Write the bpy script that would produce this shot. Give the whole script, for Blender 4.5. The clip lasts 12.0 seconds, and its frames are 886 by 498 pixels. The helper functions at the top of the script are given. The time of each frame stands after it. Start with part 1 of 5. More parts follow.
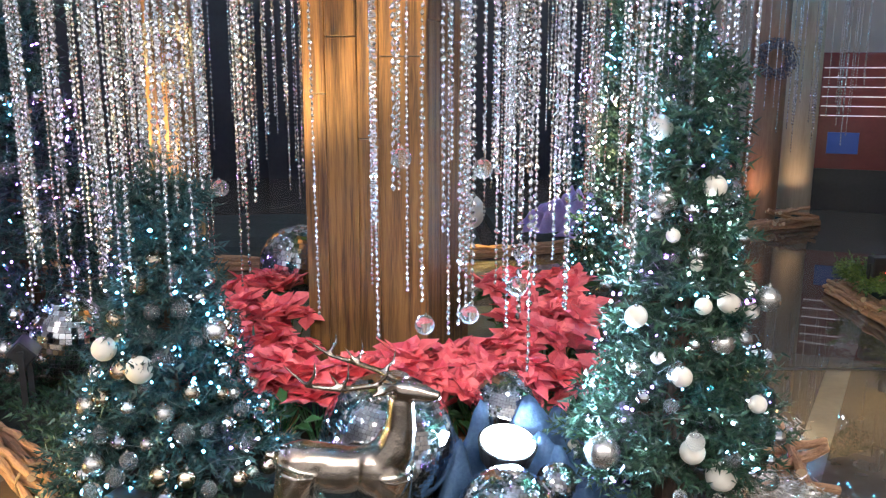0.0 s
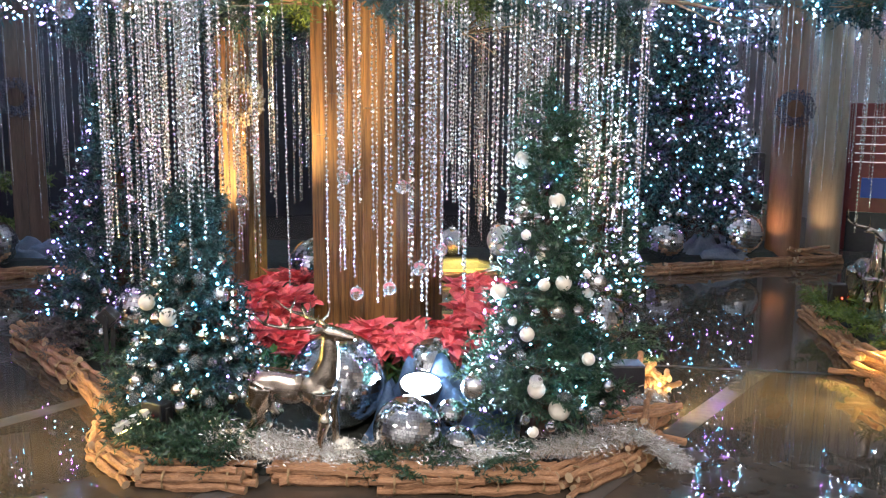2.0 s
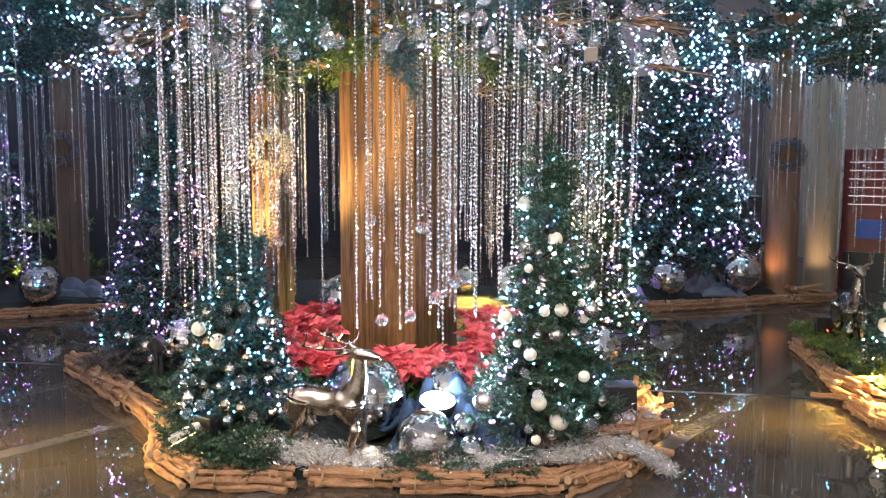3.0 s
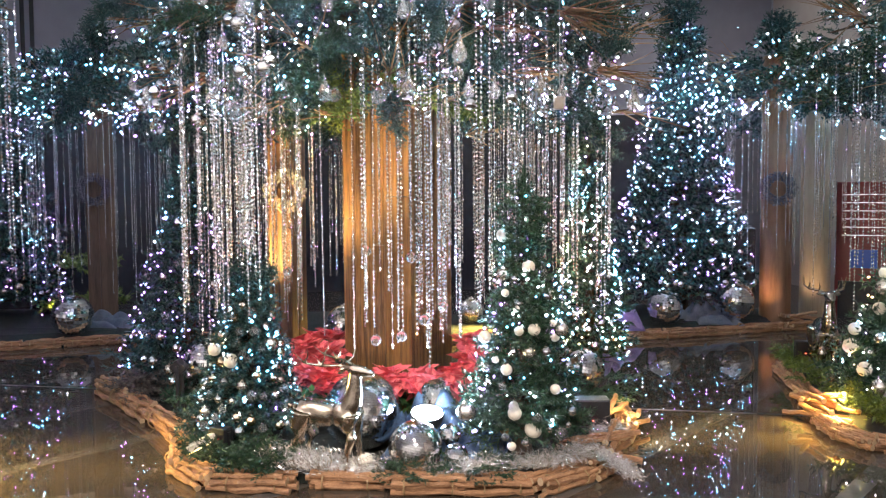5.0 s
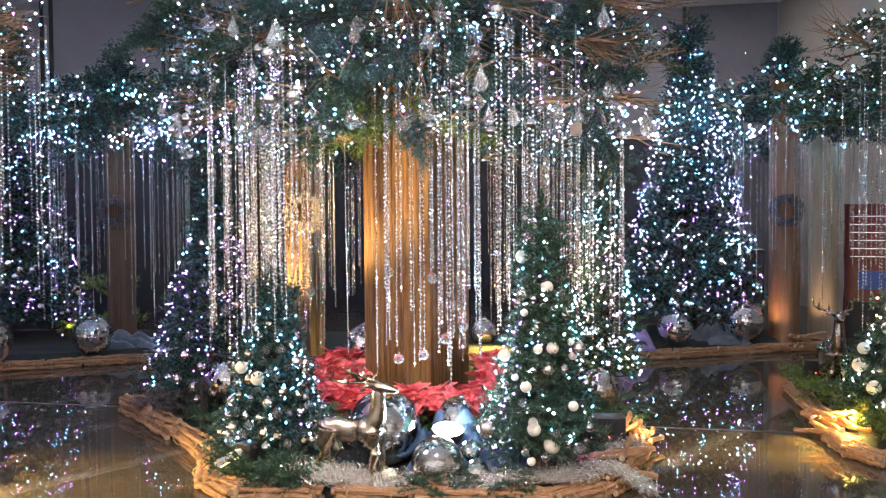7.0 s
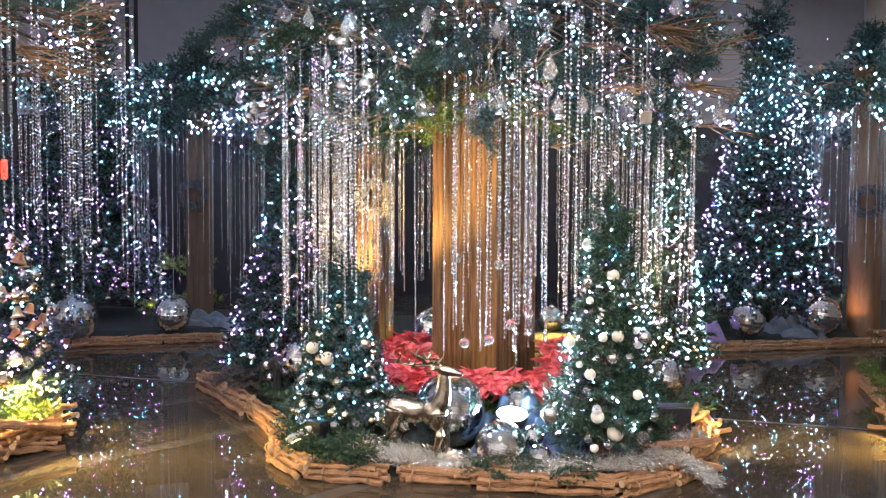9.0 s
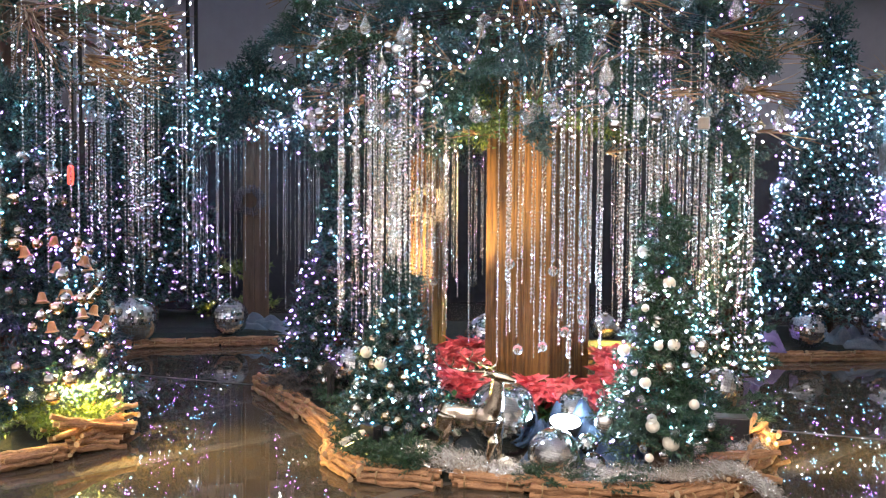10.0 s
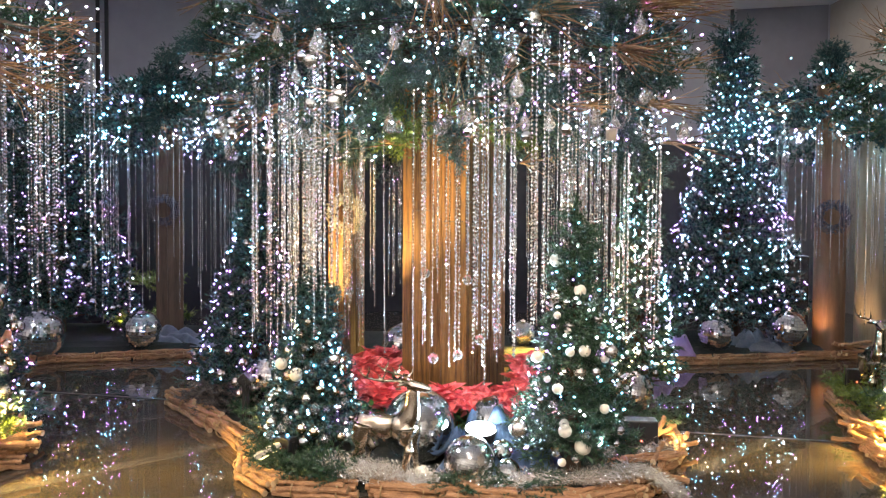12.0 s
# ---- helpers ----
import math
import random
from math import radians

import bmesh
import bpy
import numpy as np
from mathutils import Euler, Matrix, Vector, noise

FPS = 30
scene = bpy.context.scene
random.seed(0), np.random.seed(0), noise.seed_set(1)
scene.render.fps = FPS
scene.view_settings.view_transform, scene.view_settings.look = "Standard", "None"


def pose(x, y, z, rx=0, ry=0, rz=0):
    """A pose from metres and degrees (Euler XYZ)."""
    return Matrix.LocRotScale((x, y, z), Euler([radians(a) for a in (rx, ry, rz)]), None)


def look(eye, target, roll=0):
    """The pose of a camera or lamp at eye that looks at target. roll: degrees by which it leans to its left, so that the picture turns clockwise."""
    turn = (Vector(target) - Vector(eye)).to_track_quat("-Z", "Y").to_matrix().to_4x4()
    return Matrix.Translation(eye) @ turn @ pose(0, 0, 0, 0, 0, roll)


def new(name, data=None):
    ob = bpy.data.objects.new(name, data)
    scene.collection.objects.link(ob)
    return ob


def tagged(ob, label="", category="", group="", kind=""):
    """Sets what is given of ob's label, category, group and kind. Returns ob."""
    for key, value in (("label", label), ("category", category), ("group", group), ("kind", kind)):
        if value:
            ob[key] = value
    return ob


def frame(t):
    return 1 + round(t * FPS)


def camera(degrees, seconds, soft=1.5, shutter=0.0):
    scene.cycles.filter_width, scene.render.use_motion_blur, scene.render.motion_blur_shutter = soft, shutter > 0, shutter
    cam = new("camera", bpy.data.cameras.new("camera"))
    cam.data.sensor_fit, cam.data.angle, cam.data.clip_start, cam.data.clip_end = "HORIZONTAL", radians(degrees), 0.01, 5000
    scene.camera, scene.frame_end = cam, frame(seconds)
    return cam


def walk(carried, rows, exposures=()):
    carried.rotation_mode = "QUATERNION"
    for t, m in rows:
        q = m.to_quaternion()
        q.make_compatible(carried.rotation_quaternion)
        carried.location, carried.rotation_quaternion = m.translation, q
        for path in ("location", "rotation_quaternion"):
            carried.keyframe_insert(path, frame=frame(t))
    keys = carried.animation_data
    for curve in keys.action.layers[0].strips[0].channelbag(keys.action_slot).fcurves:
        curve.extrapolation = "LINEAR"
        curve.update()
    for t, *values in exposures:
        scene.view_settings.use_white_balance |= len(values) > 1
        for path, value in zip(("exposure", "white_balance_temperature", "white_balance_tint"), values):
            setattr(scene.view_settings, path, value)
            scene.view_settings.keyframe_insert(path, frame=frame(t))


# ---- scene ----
cam = camera(55.7, 12.0, soft=1.25)
PATH = [
    (0, (-0.004, 0.131, 1.594), (0.009, 2.089, 1.184), 0.2),
    (0.5, (0.323, -0.127, 1.626), (0.224, 1.837, 1.262), 3.2),
    (1, (0.589, -0.435, 1.645), (0.39, 1.532, 1.339), 3.3),
    (1.5, (0.72, -0.745, 1.632), (0.487, 1.218, 1.324), 1.2),
    (2, (0.873, -1.003, 1.605), (0.603, 0.955, 1.299), 0.5),
    (2.5, (0.975, -1.321, 1.619), (0.657, 0.641, 1.39), 0.8),
    (3, (0.958, -1.586, 1.632), (0.651, 0.38, 1.43), 0.2),
    (3.2, (0.982, -1.643, 1.633), (0.689, 0.326, 1.433), -0.0),
    (4.8, (1.301, -2.047, 1.643), (0.925, -0.087, 1.511), -0.3),
    (5, (1.268, -2.091, 1.635), (0.901, -0.128, 1.519), -0.4),
    (5.5, (1.25, -2.182, 1.639), (0.895, -0.216, 1.539), -0.5),
    (6, (1.237, -2.236, 1.647), (0.885, -0.269, 1.553), -0.5),
    (6.5, (1.209, -2.25, 1.645), (0.832, -0.287, 1.58), -0.3),
    (7, (1.211, -2.278, 1.646), (0.83, -0.316, 1.58), -0.4),
    (7.2, (1.212, -2.297, 1.646), (0.833, -0.334, 1.576), -0.4),
    (9, (1.245, -2.344, 1.648), (0.702, -0.422, 1.55), 0.3),
    (9.5, (1.242, -2.353, 1.651), (0.666, -0.44, 1.555), 0.3),
    (10, (1.236, -2.359, 1.649), (0.575, -0.473, 1.564), 0.5),
    (10.5, (1.231, -2.385, 1.663), (0.47, -0.537, 1.578), 0.3),
    (11, (1.235, -2.387, 1.66), (0.433, -0.557, 1.58), 0.1),
    (11.5, (1.254, -2.372, 1.658), (0.557, -0.498, 1.588), 0.3),
    (12, (1.288, -2.363, 1.656), (0.803, -0.424, 1.593), 0.3),
]
walk(cam, [(t, look(eye, target, roll)) for t, eye, target, roll in PATH],
     exposures=[(0, 1.24, 6300, 11), (1.5, 1.2, 6450, 12), (3, 1.34, 6950, 13), (5, 1.36, 7150, 14), (11, 1.4, 7150, 13), (12, 1.42, 7800, 12)])

# ---- light ----
world = bpy.data.worlds.new("world")
scene.world = world
world.use_nodes = True
world.node_tree.nodes["Background"].inputs[0].default_value = (0.45, 0.5, 0.62, 1)
world.node_tree.nodes["Background"].inputs[1].default_value = 0.02


def lamp(name, kind, m, power, colour, **more):
    d = bpy.data.lights.new(name, kind)
    d.energy, d.color = power, colour
    if "size" in more:
        d.shape, d.size = "DISK", more["size"]
    if "cone" in more:
        d.spot_size, d.spot_blend = radians(more["cone"]), 0.7
    if "soft" in more:
        d.shadow_soft_size = more["soft"]
    ob = new(name, d)
    ob.matrix_world = m
    return ob


WARM, COOL = (1.0, 0.75, 0.33), (0.4, 0.68, 1.0)
CEIL = 5.95
DOWNLIGHTS = [(-4.6, 9.2), (0.6, 10.2), (-4.5, -0.5), (0.2, 0.6), (3.0, 13.0)]
LOBBY = [(-7.0, -5.5), (-2.5, -6.0), (2.0, -6.0), (6.5, -5.0)]
for dx, dy in DOWNLIGHTS:
    lamp("downlight_lamp", "AREA", look((dx, dy, CEIL - 0.05), (dx, dy + 0.01, 0)), 22, (0.86, 0.9, 1.0), size=0.34)
for dx, dy in LOBBY:
    lamp("downlight_lamp", "AREA", look((dx, dy, CEIL - 0.05), (dx, dy + 0.01, 0)), 125, (1.0, 0.97, 0.97), size=0.34)
# floor floods that throw warm light up the posts and along the borders
lamp("flood_lamp", "SPOT", look((-1.8, 3.5, 0.5), (-0.48, 3.8, 2.55)), 620, WARM, cone=58, soft=0.04)
lamp("flood_lamp", "SPOT", look((0.5, 5.0, 0.4), (0.9, 4.9, 2.2)), 200, (1.0, 0.75, 0.42), cone=90, soft=0.04)
# track spots on the ceiling in front of the display
TRACK = [((-3.0, -2.4), (-0.65, 3.1, 0.9)), ((0.4, -3.0), (0.0, 3.0, 0.8)), ((3.4, -2.2), (0.8, 3.1, 0.9))]
for (tx, ty), aim in TRACK:
    lamp("track_lamp", "SPOT", look((tx, ty, CEIL - 0.35), aim), 285, (1.0, 0.88, 0.74), cone=24, soft=0.06)
lamp("flood_lamp", "SPOT", look((-2.5, 5.1, 0.5), (-1.85, 5.68, 1.8)), 300, WARM, cone=74, soft=0.04)
lamp("flood_lamp", "SPOT", look((3.1, 8.68, 0.22), (3.44, 9.0, 1.1)), 24, (1.0, 0.66, 0.36), cone=95, soft=0.04)
lamp("flood_lamp", "SPOT", look((3.75, 8.98, 0.22), (4.03, 9.45, 1.1)), 12, (1.0, 0.74, 0.45), cone=95, soft=0.04)

# ---- materials ----


def material(name, colour, rough=0.5, metal=0.0, colour2=None, scale=8.0, bump=0.0, stretch=(1, 1, 1), island=0.0,
             emit=None, strength=0.0, trans=0.0, rough2=None):
    """A node material: two colours mixed by noise at two scales, with relief and a variation of gloss."""
    m = bpy.data.materials.new(name)
    m.use_nodes = True
    nt = m.node_tree
    n, ln = nt.nodes, nt.links
    p = n["Principled BSDF"]
    p.inputs["Base Color"].default_value = (*colour, 1)
    p.inputs["Roughness"].default_value = rough
    p.inputs["Metallic"].default_value = metal
    p.inputs["Transmission Weight"].default_value = trans
    if emit:
        p.inputs["Emission Color"].default_value = (*emit, 1)
        p.inputs["Emission Strength"].default_value = strength
        return m
    tc = n.new("ShaderNodeTexCoord")
    mp = n.new("ShaderNodeMapping")
    mp.inputs["Scale"].default_value = stretch
    ln.new(tc.outputs["Object"], mp.inputs[0])
    a, b = n.new("ShaderNodeTexNoise"), n.new("ShaderNodeTexNoise")
    a.inputs["Scale"].default_value, b.inputs["Scale"].default_value = scale, scale * 7
    a.inputs["Detail"].default_value = b.inputs["Detail"].default_value = 5
    ln.new(mp.outputs[0], a.inputs[0])
    ln.new(mp.outputs[0], b.inputs[0])
    mix = n.new("ShaderNodeMath")
    mix.operation = "MULTIPLY_ADD"
    mix.inputs[1].default_value = 0.6
    add = n.new("ShaderNodeMath")
    add.operation = "MULTIPLY"
    add.inputs[1].default_value = 0.4
    ln.new(b.outputs[0], add.inputs[0])
    ln.new(a.outputs[0], mix.inputs[0])
    ln.new(add.outputs[0], mix.inputs[2])
    out = mix.outputs[0]
    if island:
        g = n.new("ShaderNodeNewGeometry")
        k = n.new("ShaderNodeMath")
        k.operation = "MULTIPLY_ADD"
        k.inputs[1].default_value = island
        sub = n.new("ShaderNodeMath")
        sub.operation = "SUBTRACT"
        sub.inputs[1].default_value = island / 2
        ln.new(out, sub.inputs[0])
        ln.new(g.outputs["Random Per Island"], k.inputs[0])
        ln.new(sub.outputs[0], k.inputs[2])
        out = k.outputs[0]
    if colour2:
        r = n.new("ShaderNodeValToRGB")
        r.color_ramp.elements[0].position, r.color_ramp.elements[1].position = 0.32, 0.68
        r.color_ramp.elements[0].color, r.color_ramp.elements[1].color = (*colour, 1), (*colour2, 1)
        ln.new(out, r.inputs[0])
        ln.new(r.outputs[0], p.inputs["Base Color"])
    if rough2 is not None:
        q = n.new("ShaderNodeMapRange")
        q.inputs["From Min"].default_value, q.inputs["From Max"].default_value = 0.35, 0.65
        q.inputs["To Min"].default_value, q.inputs["To Max"].default_value = rough, rough2
        ln.new(a.outputs[0], q.inputs[0])
        ln.new(q.outputs[0], p.inputs["Roughness"])
    if bump:
        h = n.new("ShaderNodeBump")
        h.inputs["Strength"].default_value = bump
        h.inputs["Distance"].default_value = 0.01
        ln.new(out, h.inputs["Height"])
        ln.new(h.outputs[0], p.inputs["Normal"])
    return m


M_CONCRETE = material("polished_concrete", (0.048, 0.039, 0.03), 0.012, colour2=(0.088, 0.07, 0.054), scale=1.6, rough2=0.03)
M_STRIP = material("pale_floor_strip", (0.085, 0.077, 0.072), 0.03, colour2=(0.12, 0.11, 0.1), scale=4, rough2=0.1)
M_JOINT = material("dark_joint", (0.02, 0.018, 0.016), 0.5, colour2=(0.04, 0.035, 0.03), scale=20)
M_WALL = material("grey_wall_panel", (0.26, 0.25, 0.28), 0.7, colour2=(0.31, 0.3, 0.33), scale=0.8, bump=0.05)
M_WALL_DARK = material("dark_grey_wall_panel", (0.15, 0.14, 0.16), 0.7, colour2=(0.19, 0.18, 0.2), scale=0.8, bump=0.05)
M_WALL_WARM = material("beige_wall", (0.34, 0.29, 0.25), 0.75, colour2=(0.4, 0.35, 0.3), scale=0.9, bump=0.05)
M_DARKWALL = material("dark_panelling", (0.012, 0.012, 0.016), 0.4, colour2=(0.025, 0.024, 0.03), scale=2, bump=0.05)
M_PALEWALL = material("pale_wall", (0.62, 0.6, 0.58), 0.8, colour2=(0.68, 0.66, 0.63), scale=0.8, bump=0.05)
M_CEIL = material("ceiling_paint", (0.68, 0.67, 0.68), 0.8, colour2=(0.74, 0.73, 0.74), scale=1)
M_BLACKMETAL = material("black_metal", (0.01, 0.01, 0.011), 0.4, colour2=(0.02, 0.02, 0.022), scale=30)
M_TIMBER = material("oiled_timber", (0.06, 0.024, 0.009), 0.5, colour2=(0.23, 0.11, 0.032), scale=7, bump=0.5, stretch=(6, 6, 0.2), island=0.14)
for nd in M_TIMBER.node_tree.nodes:
    if nd.bl_idname == "ShaderNodeValToRGB":
        nd.color_ramp.elements[0].position, nd.color_ramp.elements[1].position = 0.4, 0.6
M_TIMBER_DARK = material("dark_post_wood", (0.06, 0.034, 0.022), 0.65, colour2=(0.14, 0.085, 0.055), scale=6, bump=0.3, stretch=(3, 3, 0.25))
M_PALEWOOD = material("pale_post_wood", (0.26, 0.18, 0.11), 0.7, colour2=(0.38, 0.28, 0.18), scale=5, bump=0.25, stretch=(3, 3, 0.25))
M_REDWOOD = material("red_brown_post_wood", (0.12, 0.052, 0.024), 0.6, colour2=(0.23, 0.11, 0.055), scale=6, bump=0.3, stretch=(3, 3, 0.25))
M_STONE = material("pale_plastic", (0.3, 0.26, 0.21), 0.8, colour2=(0.38, 0.33, 0.28), scale=5, bump=0.15)
M_BARK = material("stick_bark", (0.085, 0.035, 0.016), 0.8, colour2=(0.5, 0.27, 0.145), scale=12, bump=0.9, stretch=(0.5, 3, 3), island=0.45)
M_CUT = material("cut_wood", (0.45, 0.3, 0.17), 0.8, colour2=(0.6, 0.44, 0.28), scale=40, bump=0.1)
M_TWINE = material("jute_twine", (0.3, 0.19, 0.09), 0.9, colour2=(0.4, 0.27, 0.15), scale=90, bump=0.4)
M_TRUNK = material("fir_bark", (0.05, 0.03, 0.02), 0.9, colour2=(0.11, 0.07, 0.045), scale=14, bump=0.5, stretch=(2, 2, 0.5))
M_FIR = material("fir_needles", (0.01, 0.034, 0.02), 0.5, colour2=(0.03, 0.08, 0.04), scale=3, island=0.5)
M_FIRTEAL = material("blue_fir_needles", (0.008, 0.03, 0.028), 0.5, colour2=(0.028, 0.08, 0.07), scale=3, island=0.5)
# fir green shifted to yellow: floodlight put into the needle colour
M_FIRLIT = material("yellow_lit_fir_needles", (0.05, 0.09, 0.016), 0.5, colour2=(0.13, 0.19, 0.035), scale=3, island=0.5)
M_FROST = material("frosted_bough", (0.05, 0.045, 0.042), 0.7, colour2=(0.16, 0.14, 0.13), scale=6, island=0.5)
M_TWIG = material("willow_twigs", (0.1, 0.055, 0.03), 0.7, colour2=(0.27, 0.16, 0.08), scale=12, island=0.4)
M_CRYSTAL = material("crystal_bead", (0.72, 0.72, 0.74), 0.15, metal=0.88, colour2=(0.97, 0.97, 0.99), scale=30, island=0.5)
M_CHAIN = material("silver_chain_bead", (0.62, 0.6, 0.58), 0.17, metal=1.0, colour2=(0.9, 0.88, 0.86), scale=30, island=0.5)
# bead colour darkened for the dimness round the far wreaths
M_DULLBEAD = material("dimmed_bead", (0.1, 0.09, 0.1), 0.25, metal=0.3, colour2=(0.2, 0.18, 0.2), scale=30, island=0.5)
M_MIRROR = material("mirror_tile", (0.8, 0.82, 0.85), 0.07, metal=1.0, colour2=(0.93, 0.94, 0.96), scale=9, island=0.7)
M_GROUT = material("mirror_ball_core", (0.05, 0.05, 0.055), 0.5, colour2=(0.09, 0.09, 0.1), scale=30)
M_SILVER = material("aged_silver", (0.36, 0.3, 0.24), 0.14, metal=1.0, colour2=(0.58, 0.5, 0.42), scale=26, bump=0.12, rough2=0.22)
M_SILVERBALL = material("silver_bauble", (0.8, 0.8, 0.8), 0.08, metal=1.0, colour2=(0.9, 0.9, 0.92), scale=10)
M_SATIN = material("satin_bauble", (0.54, 0.52, 0.49), 0.26, metal=0.9, colour2=(0.68, 0.66, 0.62), scale=12)
M_CREAM = material("cream_bauble", (0.68, 0.62, 0.52), 0.55, colour2=(0.8, 0.75, 0.66), scale=25, bump=0.25)
M_CHAMP = material("champagne_bauble", (0.78, 0.6, 0.42), 0.14, metal=1.0, colour2=(0.86, 0.7, 0.52), scale=10)
M_GLASSBALL = material("clear_glass", (0.97, 0.98, 1.0), 0.02, trans=0.95)
M_DROP = material("cut_glass", (0.93, 0.92, 0.9), 0.04, trans=0.8, colour2=(1.0, 0.99, 0.97), scale=60, rough2=0.06, bump=0.08)
M_RED = material("poinsettia_bract", (0.6, 0.06, 0.085), 0.5, colour2=(0.88, 0.19, 0.2), scale=14, island=0.5, bump=0.15)
M_LEAF = material("poinsettia_leaf", (0.02, 0.07, 0.02), 0.5, colour2=(0.04, 0.12, 0.035), scale=14, island=0.5)
# bead colour holds the golden light that falls on this wreath
M_WREATH = material("gold_lit_beads", (0.6, 0.47, 0.28), 0.25, metal=0.5, colour2=(0.85, 0.74, 0.52), scale=14, island=0.4)
M_TINSEL = material("silver_tinsel", (0.62, 0.58, 0.54), 0.26, metal=0.9, colour2=(0.95, 0.93, 0.9), scale=20, island=0.5)
M_SOIL = material("dark_felt", (0.012, 0.016, 0.014), 0.95, colour2=(0.03, 0.036, 0.032), scale=25, bump=0.5)
M_BLUECLOTH = material("pale_gauze", (0.16, 0.2, 0.27), 0.6, colour2=(0.34, 0.39, 0.47), scale=9, bump=0.4)
M_DEEPGAUZE = material("deep_blue_gauze", (0.05, 0.11, 0.24), 0.5, colour2=(0.13, 0.24, 0.42), scale=11, bump=0.5)
M_LILAC = material("lilac_gauze", (0.42, 0.28, 0.62), 0.7, colour2=(0.62, 0.48, 0.8), scale=9, bump=0.4)
M_BELL = material("terracotta_bell", (0.4, 0.17, 0.07), 0.5, colour2=(0.55, 0.27, 0.12), scale=20)
M_REDBOX = material("red_lacquer", (0.11, 0.012, 0.012), 0.3, colour2=(0.16, 0.02, 0.018), scale=4)
M_WIRE = material("clear_wire", (0.1, 0.12, 0.11), 0.4, colour2=(0.18, 0.2, 0.19), scale=30)
M_LED_W = material("led_white", (1, 1, 1), emit=(0.72, 0.85, 1.0), strength=115)
M_LED_C = material("led_ice", (1, 1, 1), emit=(0.1, 0.52, 0.95), strength=95)
M_LED_V = material("led_violet", (1, 1, 1), emit=(0.5, 0.17, 1.0), strength=60)
M_LED_Y = material("led_warm", (1, 1, 1), emit=(1.0, 0.66, 0.25), strength=60)
M_FLOODFACE = material("flood_glass", (1, 1, 1), emit=(0.78, 0.92, 1.0), strength=60)
M_WARMFACE = material("warm_flood_glass", (1, 1, 1), emit=(1.0, 0.72, 0.28), strength=7)
M_LAMPFACE = material("downlight_glass", (1, 1, 1), emit=(0.95, 0.95, 1.0), strength=6)
M_REDLED = material("red_led", (1, 0.1, 0.1), emit=(1.0, 0.05, 0.03), strength=14)
M_REDGLOW = material("red_sign_glow", (1, 0.1, 0.1), emit=(1.0, 0.06, 0.03), strength=1.2)
M_BLUESCREEN = material("blue_screen", (0.02, 0.05, 0.2), emit=(0.03, 0.08, 0.35), strength=0.07)
M_TUBE = material("pale_tube", (0.9, 0.85, 0.88), emit=(1.0, 0.8, 0.88), strength=0.3)

# ---- mesh helpers ----
rnd = random.Random(7)


class Soup:
    """Collects copies of small templates into one mesh."""

    def __init__(self):
        self.v, self.f, self.m, self.n = [], [], [], 0

    def add(self, verts, faces, m=None, index=0):
        v = np.asarray(verts, float)
        if m is not None:
            a = np.array(m)
            v = v @ a[:3, :3].T + a[:3, 3]
        self.v.append(v)
        self.f.extend([tuple(i + self.n for i in f) for f in faces])
        self.m.extend([index] * len(faces))
        self.n += len(v)

    def mesh(self, name, *mats, smooth=False):
        me = bpy.data.meshes.new(name)
        me.from_pydata(np.concatenate(self.v).tolist(), [], self.f)
        for x in mats:
            me.materials.append(x)
        if len(mats) > 1:
            me.polygons.foreach_set("material_index", self.m)
        if smooth:
            me.polygons.foreach_set("use_smooth", [True] * len(me.polygons))
        me.update()
        return me


def link(name, data, parent=None, label="", m=None):
    ob = new(name, data)
    if parent is not None:
        ob.parent = parent
    if m is not None:
        ob.matrix_basis = m
    return tagged(ob, label)


def part(name, bm, mat, parent=None, label="", smooth=False, m=None):
    me = bpy.data.meshes.new(name)
    bm.to_mesh(me)
    bm.free()
    me.materials.append(mat)
    if smooth:
        me.polygons.foreach_set("use_smooth", [True] * len(me.polygons))
    return link(name, me, parent, label, m)


def box(x0, x1, y0, y1, z0, z1, bevel=0.0, m=None):
    bm = bmesh.new()
    bmesh.ops.create_cube(bm, size=1)
    for v in bm.verts:
        v.co = Vector((x0 + (v.co.x + 0.5) * (x1 - x0), y0 + (v.co.y + 0.5) * (y1 - y0), z0 + (v.co.z + 0.5) * (z1 - z0)))
    if bevel:
        bmesh.ops.bevel(bm, geom=bm.edges[:], offset=bevel, segments=2, affect="EDGES", profile=0.5)
    if m is not None:
        bmesh.ops.transform(bm, matrix=m, verts=bm.verts)
    return bm


def ring_verts(profile, sides):
    """A turned solid from (radius, height) pairs."""
    v, f = [], []
    for r, z in profile:
        v += [(r * math.cos(2 * math.pi * i / sides), r * math.sin(2 * math.pi * i / sides), z) for i in range(sides)]
    for k in range(len(profile) - 1):
        for i in range(sides):
            j = (i + 1) % sides
            f.append((k * sides + i, k * sides + j, (k + 1) * sides + j, (k + 1) * sides + i))
    f.append(tuple(range(sides))[::-1])
    f.append(tuple(range((len(profile) - 1) * sides, len(profile) * sides)))
    return v, f


def turned(profile, sides=16):
    bm = bmesh.new()
    v, f = ring_verts(profile, sides)
    vs = [bm.verts.new(c) for c in v]
    for q in f:
        bm.faces.new([vs[i] for i in q])
    return bm


